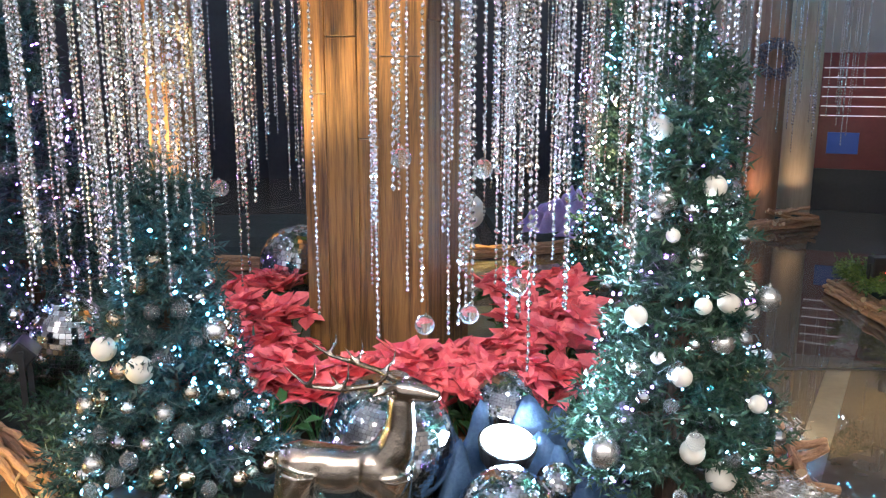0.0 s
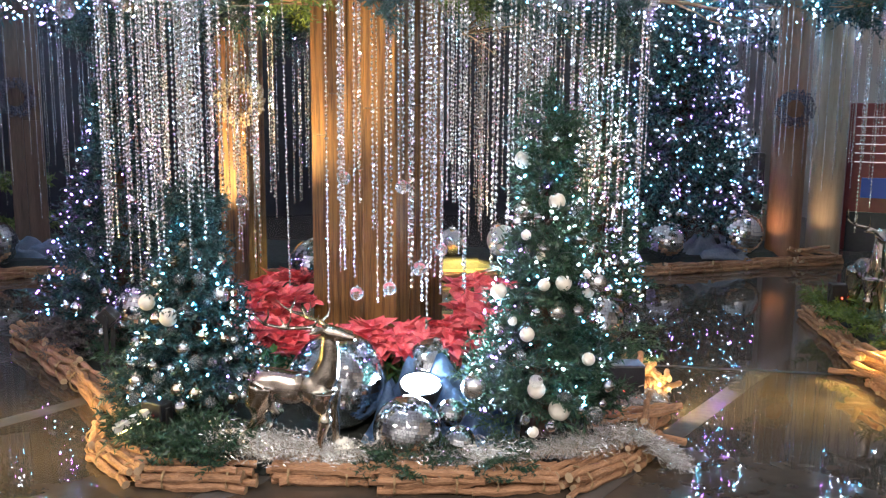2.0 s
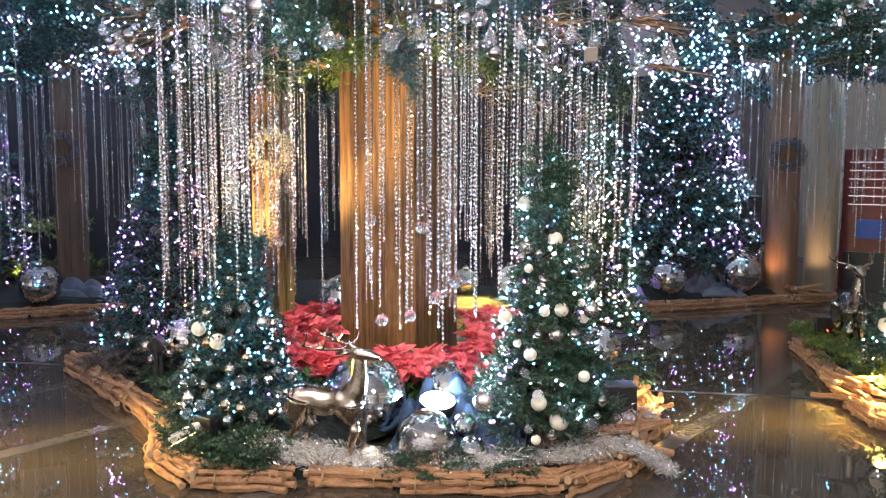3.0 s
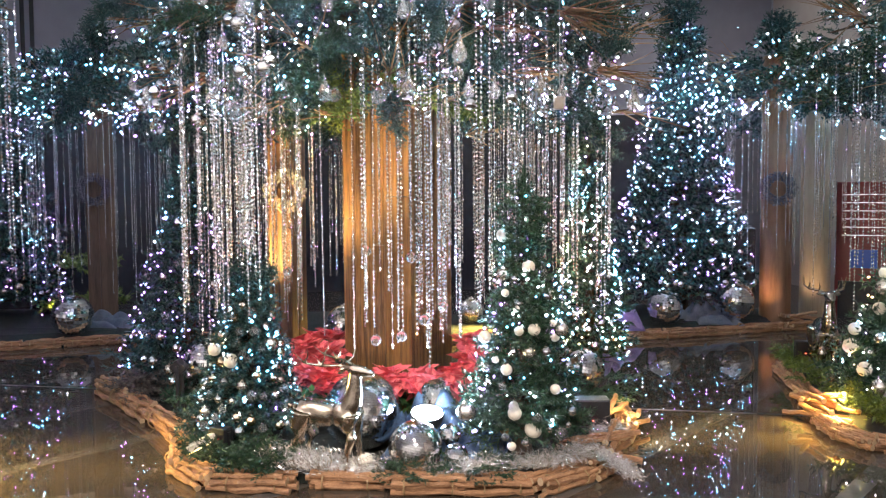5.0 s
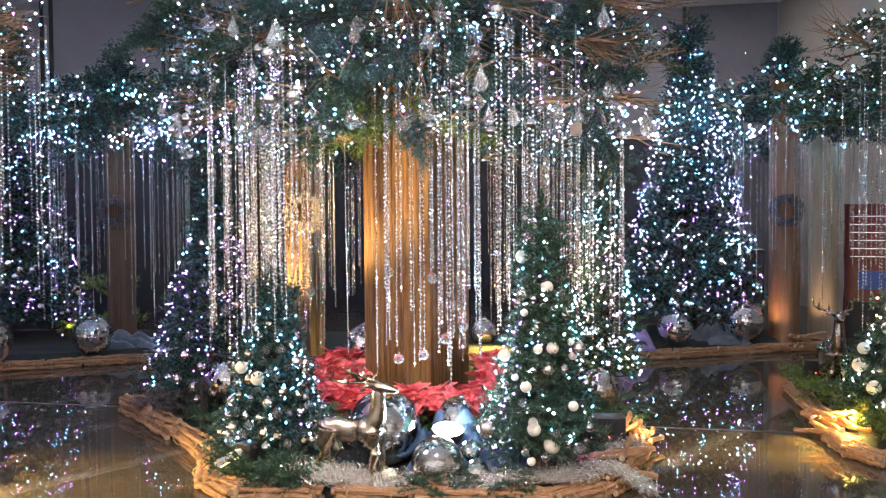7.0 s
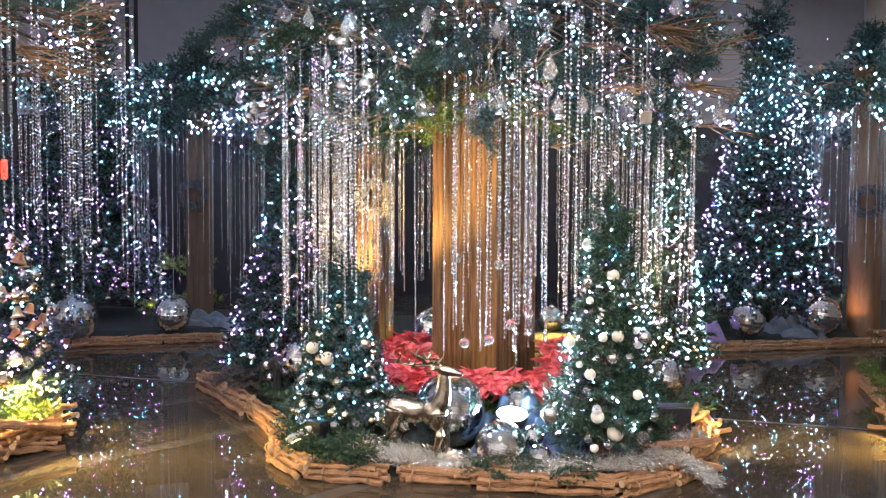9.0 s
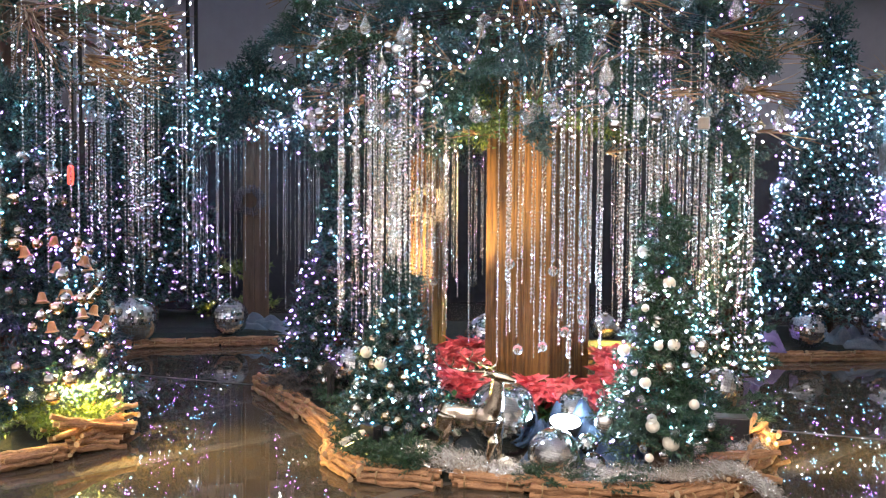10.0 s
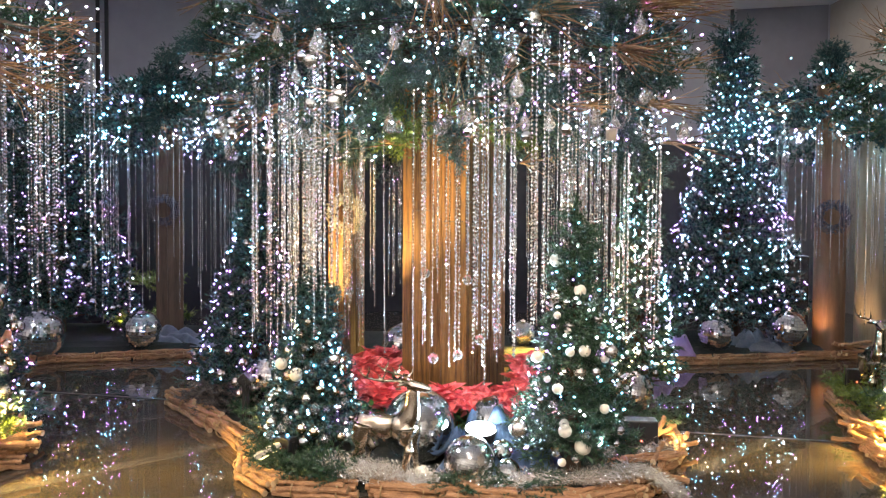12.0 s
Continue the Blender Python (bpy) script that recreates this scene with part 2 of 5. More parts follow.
def tube(points, radii, sides=6):
    """A tapered tube along points."""
    v, f = [], []
    pts = [Vector(p) for p in points]
    for k, p in enumerate(pts):
        d = (pts[min(k + 1, len(pts) - 1)] - pts[max(k - 1, 0)]).normalized()
        q = d.to_track_quat("Z", "Y")
        for i in range(sides):
            a = 2 * math.pi * i / sides
            v.append(tuple(p + q @ Vector((math.cos(a) * radii[k], math.sin(a) * radii[k], 0))))
    for k in range(len(pts) - 1):
        for i in range(sides):
            j = (i + 1) % sides
            f.append((k * sides + i, k * sides + j, (k + 1) * sides + j, (k + 1) * sides + i))
    f.append(tuple(range(sides))[::-1])
    f.append(tuple(range((len(pts) - 1) * sides, len(pts) * sides)))
    return v, f


OCTA_F = [(0, 2, 4), (2, 1, 4), (1, 3, 4), (3, 0, 4), (2, 0, 5), (1, 2, 5), (3, 1, 5), (0, 3, 5)]
OCTA_V = np.array([(1, 0, 0), (-1, 0, 0), (0, 1, 0), (0, -1, 0), (0, 0, 1), (0, 0, -1)], float)


def frame_of(direction, at, size, spin=0.0):
    q = Vector(direction).to_track_quat("X", "Z")
    return Matrix.LocRotScale(at, q @ Euler((spin, 0, 0)).to_quaternion(), (size, size, size))


def spray_template(rng, needles, width, side=3):
    """A fir spray of unit length along x: a twig with side shoots, all set with needles."""
    v, f = [], []

    def needle(p, d, ln, w):
        d = d.normalized()
        s = d.orthogonal().normalized()
        s.rotate(Matrix.Rotation(rng.uniform(0, 6.3), 3, d))
        k = len(v)
        v.extend([tuple(p - s * w), tuple(p + s * w), tuple(p + d * ln)])
        f.append((k, k + 1, k + 2))

    shoots = [(Vector((0, 0, 0)), Vector((1, 0, 0)), 1.0)]
    for i in range(side):
        x = 0.2 + 0.5 * i / max(side - 1, 1)
        for sgn in (-1, 1):
            shoots.append((Vector((x, 0, 0)), Vector((0.75, sgn * 0.7, rng.uniform(-0.2, 0.25))).normalized(), 0.5 - 0.12 * i / side))
    total = sum(s[2] for s in shoots)
    for p, d, ln in shoots:
        for i in range(int(needles * ln / total)):
            t = (i + rng.random()) / max(1, int(needles * ln / total))
            out = Vector((rng.gauss(0, 1), rng.gauss(0, 1), rng.gauss(0, 1)))
            out = (out - d * out.dot(d)).normalized()
            needle(p + d * ln * t, out + d * 0.9, rng.uniform(0.13, 0.22), width)
        k = len(v)
        v.extend([tuple(p + Vector((0, 0.012, 0))), tuple(p - Vector((0, 0.012, 0))), tuple(p + d * ln)])
        f.append((k, k + 1, k + 2))
    return np.array(v), f


SPRAYS = [spray_template(random.Random(i), 70, 0.03) for i in range(5)]
COARSE = [spray_template(random.Random(i + 50), 50, 0.036, 2) for i in range(4)]

# ---- structure ----
ROOM = box(-16, 16, -9, 18, -0.3, 0)
tagged(part("floor", ROOM, M_CONCRETE), "polished brown-grey concrete floor that mirrors the lights", "floor", kind="structure")
tagged(part("ceiling", box(-16, 16, -9, 18, CEIL, CEIL + 0.2), M_CEIL), "pale grey plain ceiling high above the display", "ceiling", kind="structure")
wall = part("wall_north", box(-2.5, 4.6, 15.5, 15.8, 0, CEIL), M_WALL)
tagged(wall, "plain grey wall with dark vertical joints", "wall", kind="structure")
part("dark_panel", box(2.86, 4.56, 15.47, 15.497, 0, CEIL), M_WALL_DARK, wall, "darker grey wall panel")
for x in (-1.6, 0.6, 2.74):
    part("joint_strip", box(x, x + 0.07, 15.44, 15.497, 0, CEIL), M_BLACKMETAL, wall)
wall = part("wall_northwest", box(0, 18, -0.3, 0, 0, CEIL, m=pose(-2.5, 15.5, 0, 0, 0, 214.74)), M_WALL)
tagged(wall, "plain grey wall with dark vertical joints", "wall", kind="structure")
for x in (1.15, 1.3, 3.2, 3.35, 5.3, 5.44, 7.35, 7.5, 9.4, 9.55, 11.5):
    part("joint_strip", box(x, x + 0.07, 0.003, 0.06, 0, CEIL, m=pose(-2.5, 15.5, 0, 0, 0, 214.74)), M_BLACKMETAL, wall)
ob = part("wall_east", box(0, 22, 0, 0.3, 0, CEIL, m=pose(4.6, 15.5, 0, 0, 0, -74.6)), M_WALL_WARM)
tagged(ob, "plain beige wall in warm dim light", "wall", kind="structure")
tagged(part("wall_west", box(-16, -15.7, -9, 15.5, 0, CEIL), M_WALL), "plain grey side wall", "wall", kind="structure")
tagged(part("wall_south", box(-16, 16, -9.3, -9, 0, CEIL), M_PALEWALL), "plain grey wall facing the display", "wall", kind="structure")
tagged(part("wall_partition_1", box(-2.6, 3.4, 13.0, 13.2, 0, 3.1), M_DARKWALL), "low dark partition wall behind the trees", "partition", kind="structure")
tagged(part("wall_partition_2", box(0, 15.5, -0.2, 0, 0, 3.1, m=pose(-2.6, 13.1, 0, 0, 0, 214.74)), M_DARKWALL), "low dark partition wall behind the trees", "partition", kind="structure")

for dx, dy in DOWNLIGHTS + LOBBY:
    dl = link("ceiling_downlight", None, m=pose(dx, dy, CEIL))
    tagged(dl, "round white recessed ceiling downlight", "ceiling light", "ceiling downlights")
    rim = part("rim", turned([(0.17, -0.02), (0.21, -0.02), (0.21, 0.0), (0.17, 0.0)], 24), M_CEIL, dl)
    part("diffuser", turned([(0.165, -0.012), (0.165, -0.004)], 24), M_LAMPFACE, rim)

for (tx, ty), aim in TRACK:
    tl = tagged(link("track_spot", None, m=look((tx, ty, CEIL - 0.28), aim)), "black track spotlight under the ceiling", "spotlight", "track spots")
    barrel = part("barrel", turned([(0.05, 0.16), (0.06, 0.14), (0.065, 0.0), (0.055, 0.0), (0.05, 0.12)], 16), M_BLACKMETAL, tl)
    part("lens", turned([(0.05, 0.03), (0.05, 0.035)], 16), M_LAMPFACE, barrel)
    part("track", box(tx - 0.5, tx + 0.5, ty - 0.02, ty + 0.02, CEIL - 0.04, CEIL - 0.002), M_BLACKMETAL, tl, m=tl.matrix_basis.inverted())
    part("arm", box(tx - 0.01, tx + 0.01, ty - 0.01, ty + 0.01, CEIL - 0.22, CEIL - 0.03), M_BLACKMETAL, tl, m=tl.matrix_basis.inverted())

# pale strips and a dark joint let into the floor
for off in (-0.9, 0.34, 1.59, 3.17, 4.35, 5.56, 6.8):
    m = pose(-0.866 * off, 0.5 * off, 0, 0, 0, 60)
    tagged(part("floor_strip", box(-6, 9, -0.06, 0.06, -0.01, 0.002, m=m), M_STRIP), "pale strip let into the concrete floor", "floor strip", "floor strips", "structure")
tagged(part("floor_joint", box(0, 16, -0.02, 0.02, -0.01, 0.003, m=pose(-6, 4.52, 0)), M_JOINT), "dark narrow joint across the concrete floor", "floor joint", kind="structure")


# ---- posts ----
def timber_post(x, y, side, turn, height, label, mat=M_TIMBER):
    """A square post clad with upright boards."""
    post = tagged(link("timber_post", None, m=pose(x, y, 0, 0, 0, turn)), label, "post")
    core = box(-side / 2 + 0.02, side / 2 - 0.02, -side / 2 + 0.02, side / 2 - 0.02, 0, height)
    part("core", core, M_DARKWALL, post)
    rng = random.Random(int(side * 100))
    for face in range(4):
        edges = [-side / 2]
        while edges[-1] < side / 2 - 0.14:
            edges.append(edges[-1] + rng.uniform(0.1, 0.19))
        edges[-1] = side / 2
        for a, b in zip(edges, edges[1:]):
            proud = rng.uniform(-0.004, 0.004)
            cut = rng.uniform(1.3, 2.0)
            for z0, z1 in ((0, cut), (cut + 0.004, height)):
                bm = box(a + 0.0015, b - 0.0015, -side / 2 - 0.004 + proud, -side / 2 + 0.03, z0, z1, 0.004)
                bmesh.ops.rotate(bm, matrix=Matrix.Rotation(face * math.pi / 2, 3, "Z"), verts=bm.verts)
                part("board", bm, mat, post)
    return post


timber_post(-0.22, 4.05, 0.58, -20, CEIL, "broad square timber-clad post lit warm from below")
timber_post(-1.8, 5.85, 0.27, -12, 3.3, "square timber-clad post with a wreath of beads")
timber_post(-5.06, 7.75, 0.34, 32, 3.3, "dark square timber post", M_TIMBER_DARK)
for x, y, r, top, mat, label in ((3.46, 9.1, 0.19, 3.4, M_REDWOOD, "round wooden post lit warm at its foot"),
                            (4.05, 9.6, 0.19, 3.3, M_PALEWOOD, "round pale wooden post lit warm at its foot"),
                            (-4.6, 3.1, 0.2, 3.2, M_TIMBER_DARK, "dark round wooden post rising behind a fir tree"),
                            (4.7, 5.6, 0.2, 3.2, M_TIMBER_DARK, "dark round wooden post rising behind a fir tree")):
    bm = turned([(r * 1.04, 0), (r * 1.04, 0.03), (r, 0.05), (r * 0.98, top)], 32)
    tagged(part("round_post", bm, mat, smooth=True, m=pose(x, y, 0)), label, "post")


# ---- borders of tied sticks ----
def stick_mesh(seed):
    rng = random.Random(seed)
    s = Soup()
    pts = [(-0.27 + 0.54 * i / 8, rng.uniform(-0.007, 0.007), rng.uniform(-0.007, 0.007)) for i in range(9)]
    r = rng.uniform(0.015, 0.021)
    v, f = tube(pts, [r * rng.uniform(0.72, 1.25) for _ in range(9)], 7)
    s.add(v, f[:-2])
    s.add(v, f[-2:], index=1)
    return s.mesh("stick", M_BARK, M_CUT, smooth=False)


STICKS = [stick_mesh(i) for i in range(6)]
TIE = Soup()
TIE.add(*tube([(0, 0.075 * math.cos(a), 0.062 + 0.066 * math.sin(a)) for a in [2 * math.pi * i / 14 for i in range(15)]], [0.006] * 15, 5))
TIE = TIE.mesh("tie", M_TWINE, smooth=True)


def stick_bundle(a, b, tall=1.0, seed=0):
    rng = random.Random(seed)
    d = Vector(b) - Vector(a)
    ob = tagged(link("stick_bundle", None, m=pose((a[0] + b[0]) / 2, (a[1] + b[1]) / 2, 0, 0, 0, math.degrees(math.atan2(d.y, d.x)))),
                "bundle of brown sticks tied with twine edging the display", "stick bundle", "stick border")
    for row in range(4):
        for col in range(3):
            if row == 3 and col == 1 and rng.random() < 0.5:
                continue
            y = (col - 1) * 0.042 + (0.02 if row % 2 else 0) + rng.uniform(-0.012, 0.012)
            z = 0.019 + row * 0.032 * tall + rng.uniform(-0.008, 0.008)
            k = d.length / 0.54 * rng.uniform(0.82, 1.1)
            m = Matrix.Translation((rng.uniform(-0.03, 0.03), y, max(z, 0.02))) @ Euler((rng.uniform(0, 6), rng.uniform(-0.04, 0.04) if row else 0, rng.uniform(-0.09, 0.09))).to_matrix().to_4x4()
            link("stick", rng.choice(STICKS), ob, m=m @ Matrix.Diagonal((k, 1, 1, 1)))
    for x in (-0.15, 0.16):
        link("tie", TIE, ob, m=Matrix.Translation((x * d.length / 0.54, 0, 0)) @ Matrix.Diagonal((1, 1, tall, 1)))


def border(points, seed, tall=0.68):
    n = 0
    for a, b in zip(points, points[1:]):
        a, b = Vector(a), Vector(b)
        k = max(1, round((b - a).length / 0.56))
        for i in range(k):
            stick_bundle(a.lerp(b, i / k), a.lerp(b, (i + 1) / k), tall, seed + n)
            n += 1


for k, run in enumerate(([(-2.5, 4.62), (-2.93, 4.36), (-2.0, 3.55), (-1.42, 2.98)], [(-1.36, 2.74), (-1.22, 2.5), (-0.9, 2.27), (-0.42, 2.33)],
                         [(-0.37, 2.4), (0.08, 2.44)], [(0.1, 2.37), (0.56, 2.45), (0.9, 2.53)], [(0.94, 2.49), (1.22, 2.78), (1.37, 3.08)])):
    border(run, 100 + 12 * k, 1.05 if k == 0 else 0.72)
border([(1.42, 3.5), (1.48, 4.0), (1.4, 4.55)], 160)
border([(3.7, 6.4), (2.95, 6.2), (2.94, 5.6), (2.9, 5.0), (2.87, 4.5)], 200)
border([(2.84, 4.3), (2.86, 3.92), (3.0, 3.65), (3.6, 3.42), (4.0, 3.35)], 230)
border([(-5.35, 5.05), (-4.75, 4.42), (-3.9, 3.5), (-3.1, 2.68), (-2.92, 2.3)], 260)
border([(-2.93, 1.98), (-3.12, 1.66), (-3.6, 1.72), (-4.2, 1.75)], 280)
border([(-7.0, 4.9), (-5.72, 5.66), (-5.46, 5.97), (-4.72, 6.4), (-3.9, 6.9)], 300)
border([(0.6, 7.4), (1.26, 7.7), (2.05, 8.0), (2.95, 8.48), (3.5, 8.78), (4.1, 9.05)], 340)
border([(-3.6, 7.0), (-2.4, 6.9), (-1.3, 6.9), (-0.4, 7.2), (0.6, 7.4)], 380)


def stick_heap(x, y, n, turn, seed, label):
    """Loose sticks piled on one another over the border."""
    rng = random.Random(seed)
    ob = tagged(link("stick_heap", None, m=pose(x, y, 0, 0, 0, turn)), label, "stick heap", "stick heaps")
    for i in range(n):
        m = Matrix.Translation((rng.uniform(-0.12, 0.12), rng.uniform(-0.1, 0.1), 0.025 + 0.2 * i / n)) @ Euler((rng.uniform(0, 6), rng.gauss(0, 0.12), rng.gauss(0, 0.4))).to_matrix().to_4x4()
        link("stick", rng.choice(STICKS), ob, m=m @ Matrix.Diagonal((rng.uniform(0.6, 0.95), 1, 1, 1)))


stick_heap(-2.92, 2.22, 22, 70, 1, "heap of loose sticks piled at the border's tip, lit yellow")
stick_heap(-3.1, 2.62, 14, 130, 2, "heap of loose sticks piled on the border")
stick_heap(2.86, 4.3, 12, 110, 3, "heap of loose sticks piled on the border, lit yellow")
stick_heap(1.34, 3.06, 10, 40, 4, "heap of loose sticks piled at the border's end")
stick_heap(1.4, 3.78, 9, 80, 5, "heap of loose sticks lit yellow by a floodlight")
stick_heap(3.75, 8.85, 10, 20, 6, "heap of loose sticks on the far border")

# ---- beds of dark felt and greenery inside the borders ----
def bed(name, outline, height, label, mat=M_SOIL):
    bm = bmesh.new()
    c = Vector((sum(p[0] for p in outline) / len(outline), sum(p[1] for p in outline) / len(outline)))
    rings = []
    for k, h in ((1.0, 0.0), (0.985, 0.05), (0.8, height), (0.4, height * 1.15)):
        rings.append([bm.verts.new((c.x + (p[0] - c.x) * k, c.y + (p[1] - c.y) * k, h + rnd.uniform(0, 0.02) * (h > 0))) for p in outline])
    for r0, r1 in zip(rings, rings[1:]):
        for i in range(len(outline)):
            j = (i + 1) % len(outline)
            bm.faces.new((r0[i], r0[j], r1[j], r1[i]))
    bm.faces.new(rings[-1])
    bm.faces.new(rings[0][::-1])
    return tagged(part(name, bm, mat), label, "display bed", kind="structure")


bed("display_bed_1", [(-2.5, 4.75), (-2.8, 4.36), (-1.95, 3.62), (-1.33, 3.02), (-1.22, 2.68), (-0.85, 2.39), (-0.42, 2.45), (0.1, 2.5), (0.56, 2.56), (0.9, 2.64), (1.2, 2.92), (1.34, 3.5), (1.38, 4.0), (1.1, 4.9), (0.5, 5.6), (-0.5, 5.7), (-1.9, 5.5)], 0.07, "dark felt bed of the main display")
bed("display_bed_2", [(3.7, 6.25), (3.06, 6.1), (3.05, 5.4), (3.0, 4.7), (2.98, 4.1), (3.15, 3.75), (4.2, 3.5), (5.6, 5.0), (5.0, 6.6)], 0.12, "dark felt bed of the neighbouring display")
bed("display_bed_3", [(-5.4, 4.9), (-4.85, 4.32), (-4.0, 3.4), (-3.22, 2.6), (-3.05, 2.2), (-3.2, 1.82), (-3.7, 1.86), (-5.4, 1.7), (-6.4, 3.0)], 0.12, "dark felt bed of the neighbouring display")
bed("display_bed_4", [(-3.9, 7.05), (-4.75, 6.55), (-5.52, 6.1), (-5.8, 5.8), (-7.0, 5.1), (-8.4, 6.2), (-7.6, 8.8), (-4.6, 9.2)], 0.12, "dark felt bed of a far display")
bed("display_bed_5", [(0.6, 7.55), (1.26, 7.85), (2.05, 8.15), (2.95, 8.63), (3.5, 8.93), (4.2, 9.2), (3.9, 10.0), (2.0, 10.6), (0.5, 9.8)], 0.12, "dark felt bed of a far display")
bed("display_bed_6", [(-3.6, 7.15), (-2.4, 7.05), (-1.3, 7.05), (-0.35, 7.36), (0.42, 7.52), (0.4, 8.8), (-1.6, 9.2), (-3.6, 8.8)], 0.12, "dark felt bed of a far display")

# ---- trees ----

def foliage_cone(rng, h, r, n, size, templates, top=0.06):
    s = Soup()
    for i in range(n):
        t = 1 - math.sqrt(rng.random()) if rng.random() < 0.75 else rng.random()
        a = rng.uniform(0, 2 * math.pi)
        lump = 0.86 + 0.2 * math.sin(a * 3 + t * 17) * math.sin(t * 23 + a)
        rad = (r * (1 - t) ** 0.95 + top * (1.1 - t)) * lump * (0.45 + 0.55 * math.sqrt(rng.random()))
        out = Vector((math.cos(a + rng.gauss(0, 0.3)), math.sin(a + rng.gauss(0, 0.3)), rng.uniform(-0.45, 0.2) + t * 0.7))
        at = Vector((math.cos(a) * max(rad - size * 0.6, 0), math.sin(a) * max(rad - size * 0.6, 0), 0.08 * h + t * h * 0.9))
        v, f = rng.choice(templates)
        s.add(v, f, frame_of(out, at, size * rng.uniform(0.75, 1.25), rng.gauss(0, 0.5)))
    for i in range(5):
        v, f = rng.choice(templates)
        s.add(v, f, frame_of((rng.uniform(-0.2, 0.2), rng.uniform(-0.2, 0.2), 1), (0, 0, h * (0.9 + 0.02 * i)), size, i))
    return s


def light_mesh(rng, spots, size, pick):
    s = Soup()
    for p in spots:
        e = Euler((rng.uniform(0, 3), rng.uniform(0, 3), 0)).to_matrix().to_4x4()
        k = size * rng.uniform(0.3, 0.86)
        s.add(OCTA_V * (k, k, k * 1.8), OCTA_F, Matrix.Translation(p) @ e, pick(p, rng))
    return s.mesh("bulbs", M_LED_W, M_LED_C, M_LED_V, M_LED_Y)


def mix_pick(w, c, v, y=0.0):
    def pick(p, rng):
        patch = noise.noise(Vector((p.x * 2.1 + w * 7, p.y * 2.1, p.z * 2.1)))
        k = rng.random() * (w + c + v + y)
        if patch > 0.12 and rng.random() < v / (w + v):
            return 2
        if patch < -0.15 and rng.random() < 0.6:
            return 1
        return 0 if k < w else 1 if k < w + c else 2 if k < w + c + v else 3
    return pick


def fir_tree(x, y, z, h, r, n, size, mat, label, lights, bulb, pick, seed, templates=SPRAYS, lit="string of tiny ice-white lights wound round a fir tree"):
    rng = random.Random(seed)
    tree = tagged(link("fir_tree", None, m=pose(x, y, z)), label, "fir tree")
    trunk = Soup()
    trunk.add(*tube([(0, 0, -0.02), (0.005, 0, h * 0.4), (0, 0.004, h * 0.97)], [0.03 * h + 0.008, 0.018 * h, 0.004], 8))
    for i in range(26):
        a, t = i * 2.4, 0.06 + 0.85 * i / 26
        k = r * (1 - t) * 0.85
        trunk.add(*tube([(0, 0, h * t), (math.cos(a) * k, math.sin(a) * k, h * t + 0.1 * k)], [0.008 * h ** 0.5, 0.003], 4))
    link("trunk", trunk.mesh("trunk", M_TRUNK), tree)
    link("crown", foliage_cone(rng, h, r, n, size, templates).mesh("crown", mat), tree)
    spots, wire = [], []
    turns = 9
    for i in range(lights):
        t = (i + rng.random()) / lights
        t = 1 - (1 - t) ** 0.62
        a = t * turns * 2 * math.pi + rng.uniform(-0.5, 0.5)
        k = (r * (1 - t) ** 0.85 + 0.04) * rng.uniform(0.86, 1.08)
        spots.append(Vector((math.cos(a) * k, math.sin(a) * k, h * (0.08 + 0.9 * t) + rng.uniform(-0.05, 0.05) * h)))
    for i in range(220):
        t = 1 - (1 - i / 220) ** 0.62
        a = t * turns * 2 * math.pi
        k = (r * (1 - t) ** 0.85 + 0.03) * (0.95 + 0.08 * math.sin(i * 1.7))
        wire.append((math.cos(a) * k, math.sin(a) * k, h * (0.08 + 0.9 * t) + 0.02 * math.sin(i * 2.3)))
    fl = tagged(link("fairy_lights", None, m=pose(x, y, z)), lit, "fairy lights", kind="stuff")
    w = Soup()
    w.add(*tube(wire, [0.001] * len(wire), 3))
    link("wire", w.mesh("wire", M_WIRE), fl)
    link("bulbs", light_mesh(rng, spots, bulb, pick), fl)
    return tree


BALL_PROFILE = [(math.sin(math.pi * i / 12) + (0.0 if 0 < i < 12 else 0.02), -math.cos(math.pi * i / 12)) for i in range(13)]


def ball_mesh(name, mat, ribs=False, sides=18):
    s = Soup()
    v, f = ring_verts(BALL_PROFILE, 24 if ribs else sides)
    v = np.array(v)
    if ribs:
        a = np.arctan2(v[:, 1], v[:, 0])
        k = 1 + 0.05 * np.cos(a * 12)
        v[:, 0] *= k
        v[:, 1] *= k
    s.add(v, f)
    return s.mesh(name, mat, smooth=True)


CAP = turned([(0.2, 0.96), (0.2, 1.12), (0.12, 1.14), (0.05, 1.16), (0.05, 1.26)], 8)
CAP_MESH = bpy.data.meshes.new("cap")
CAP.to_mesh(CAP_MESH)
CAP.free()
CAP_MESH.materials.append(M_SATIN)
BALLS = {"cream": (ball_mesh("cream_ball", M_CREAM), "matte cream bauble hanging on a fir tree"),
         "silver": (ball_mesh("silver_ball", M_SILVERBALL), "shiny silver bauble hanging on a fir tree"),
         "satin": (ball_mesh("satin_ball", M_SATIN, True), "ribbed satin-silver bauble hanging on a fir tree"),
         "champagne": (ball_mesh("champagne_ball", M_CHAMP), "shiny champagne-gold bauble hanging on a fir tree"),
         "glass": (ball_mesh("glass_ball", M_GLASSBALL), "clear glass bauble hanging on a fir tree")}


def bauble(at, radius, kind, group, label="", cap=True):
    me, text = BALLS[kind]
    ob = link("bauble", me, m=Matrix.Translation(at) @ Euler((rnd.uniform(-0.3, 0.3), rnd.uniform(-0.3, 0.3), rnd.uniform(0, 6))).to_matrix().to_4x4() @ Matrix.Scale(radius, 4))
    tagged(ob, label or text, "bauble", group)
    if cap:
        link("cap", CAP_MESH, ob)
    return ob


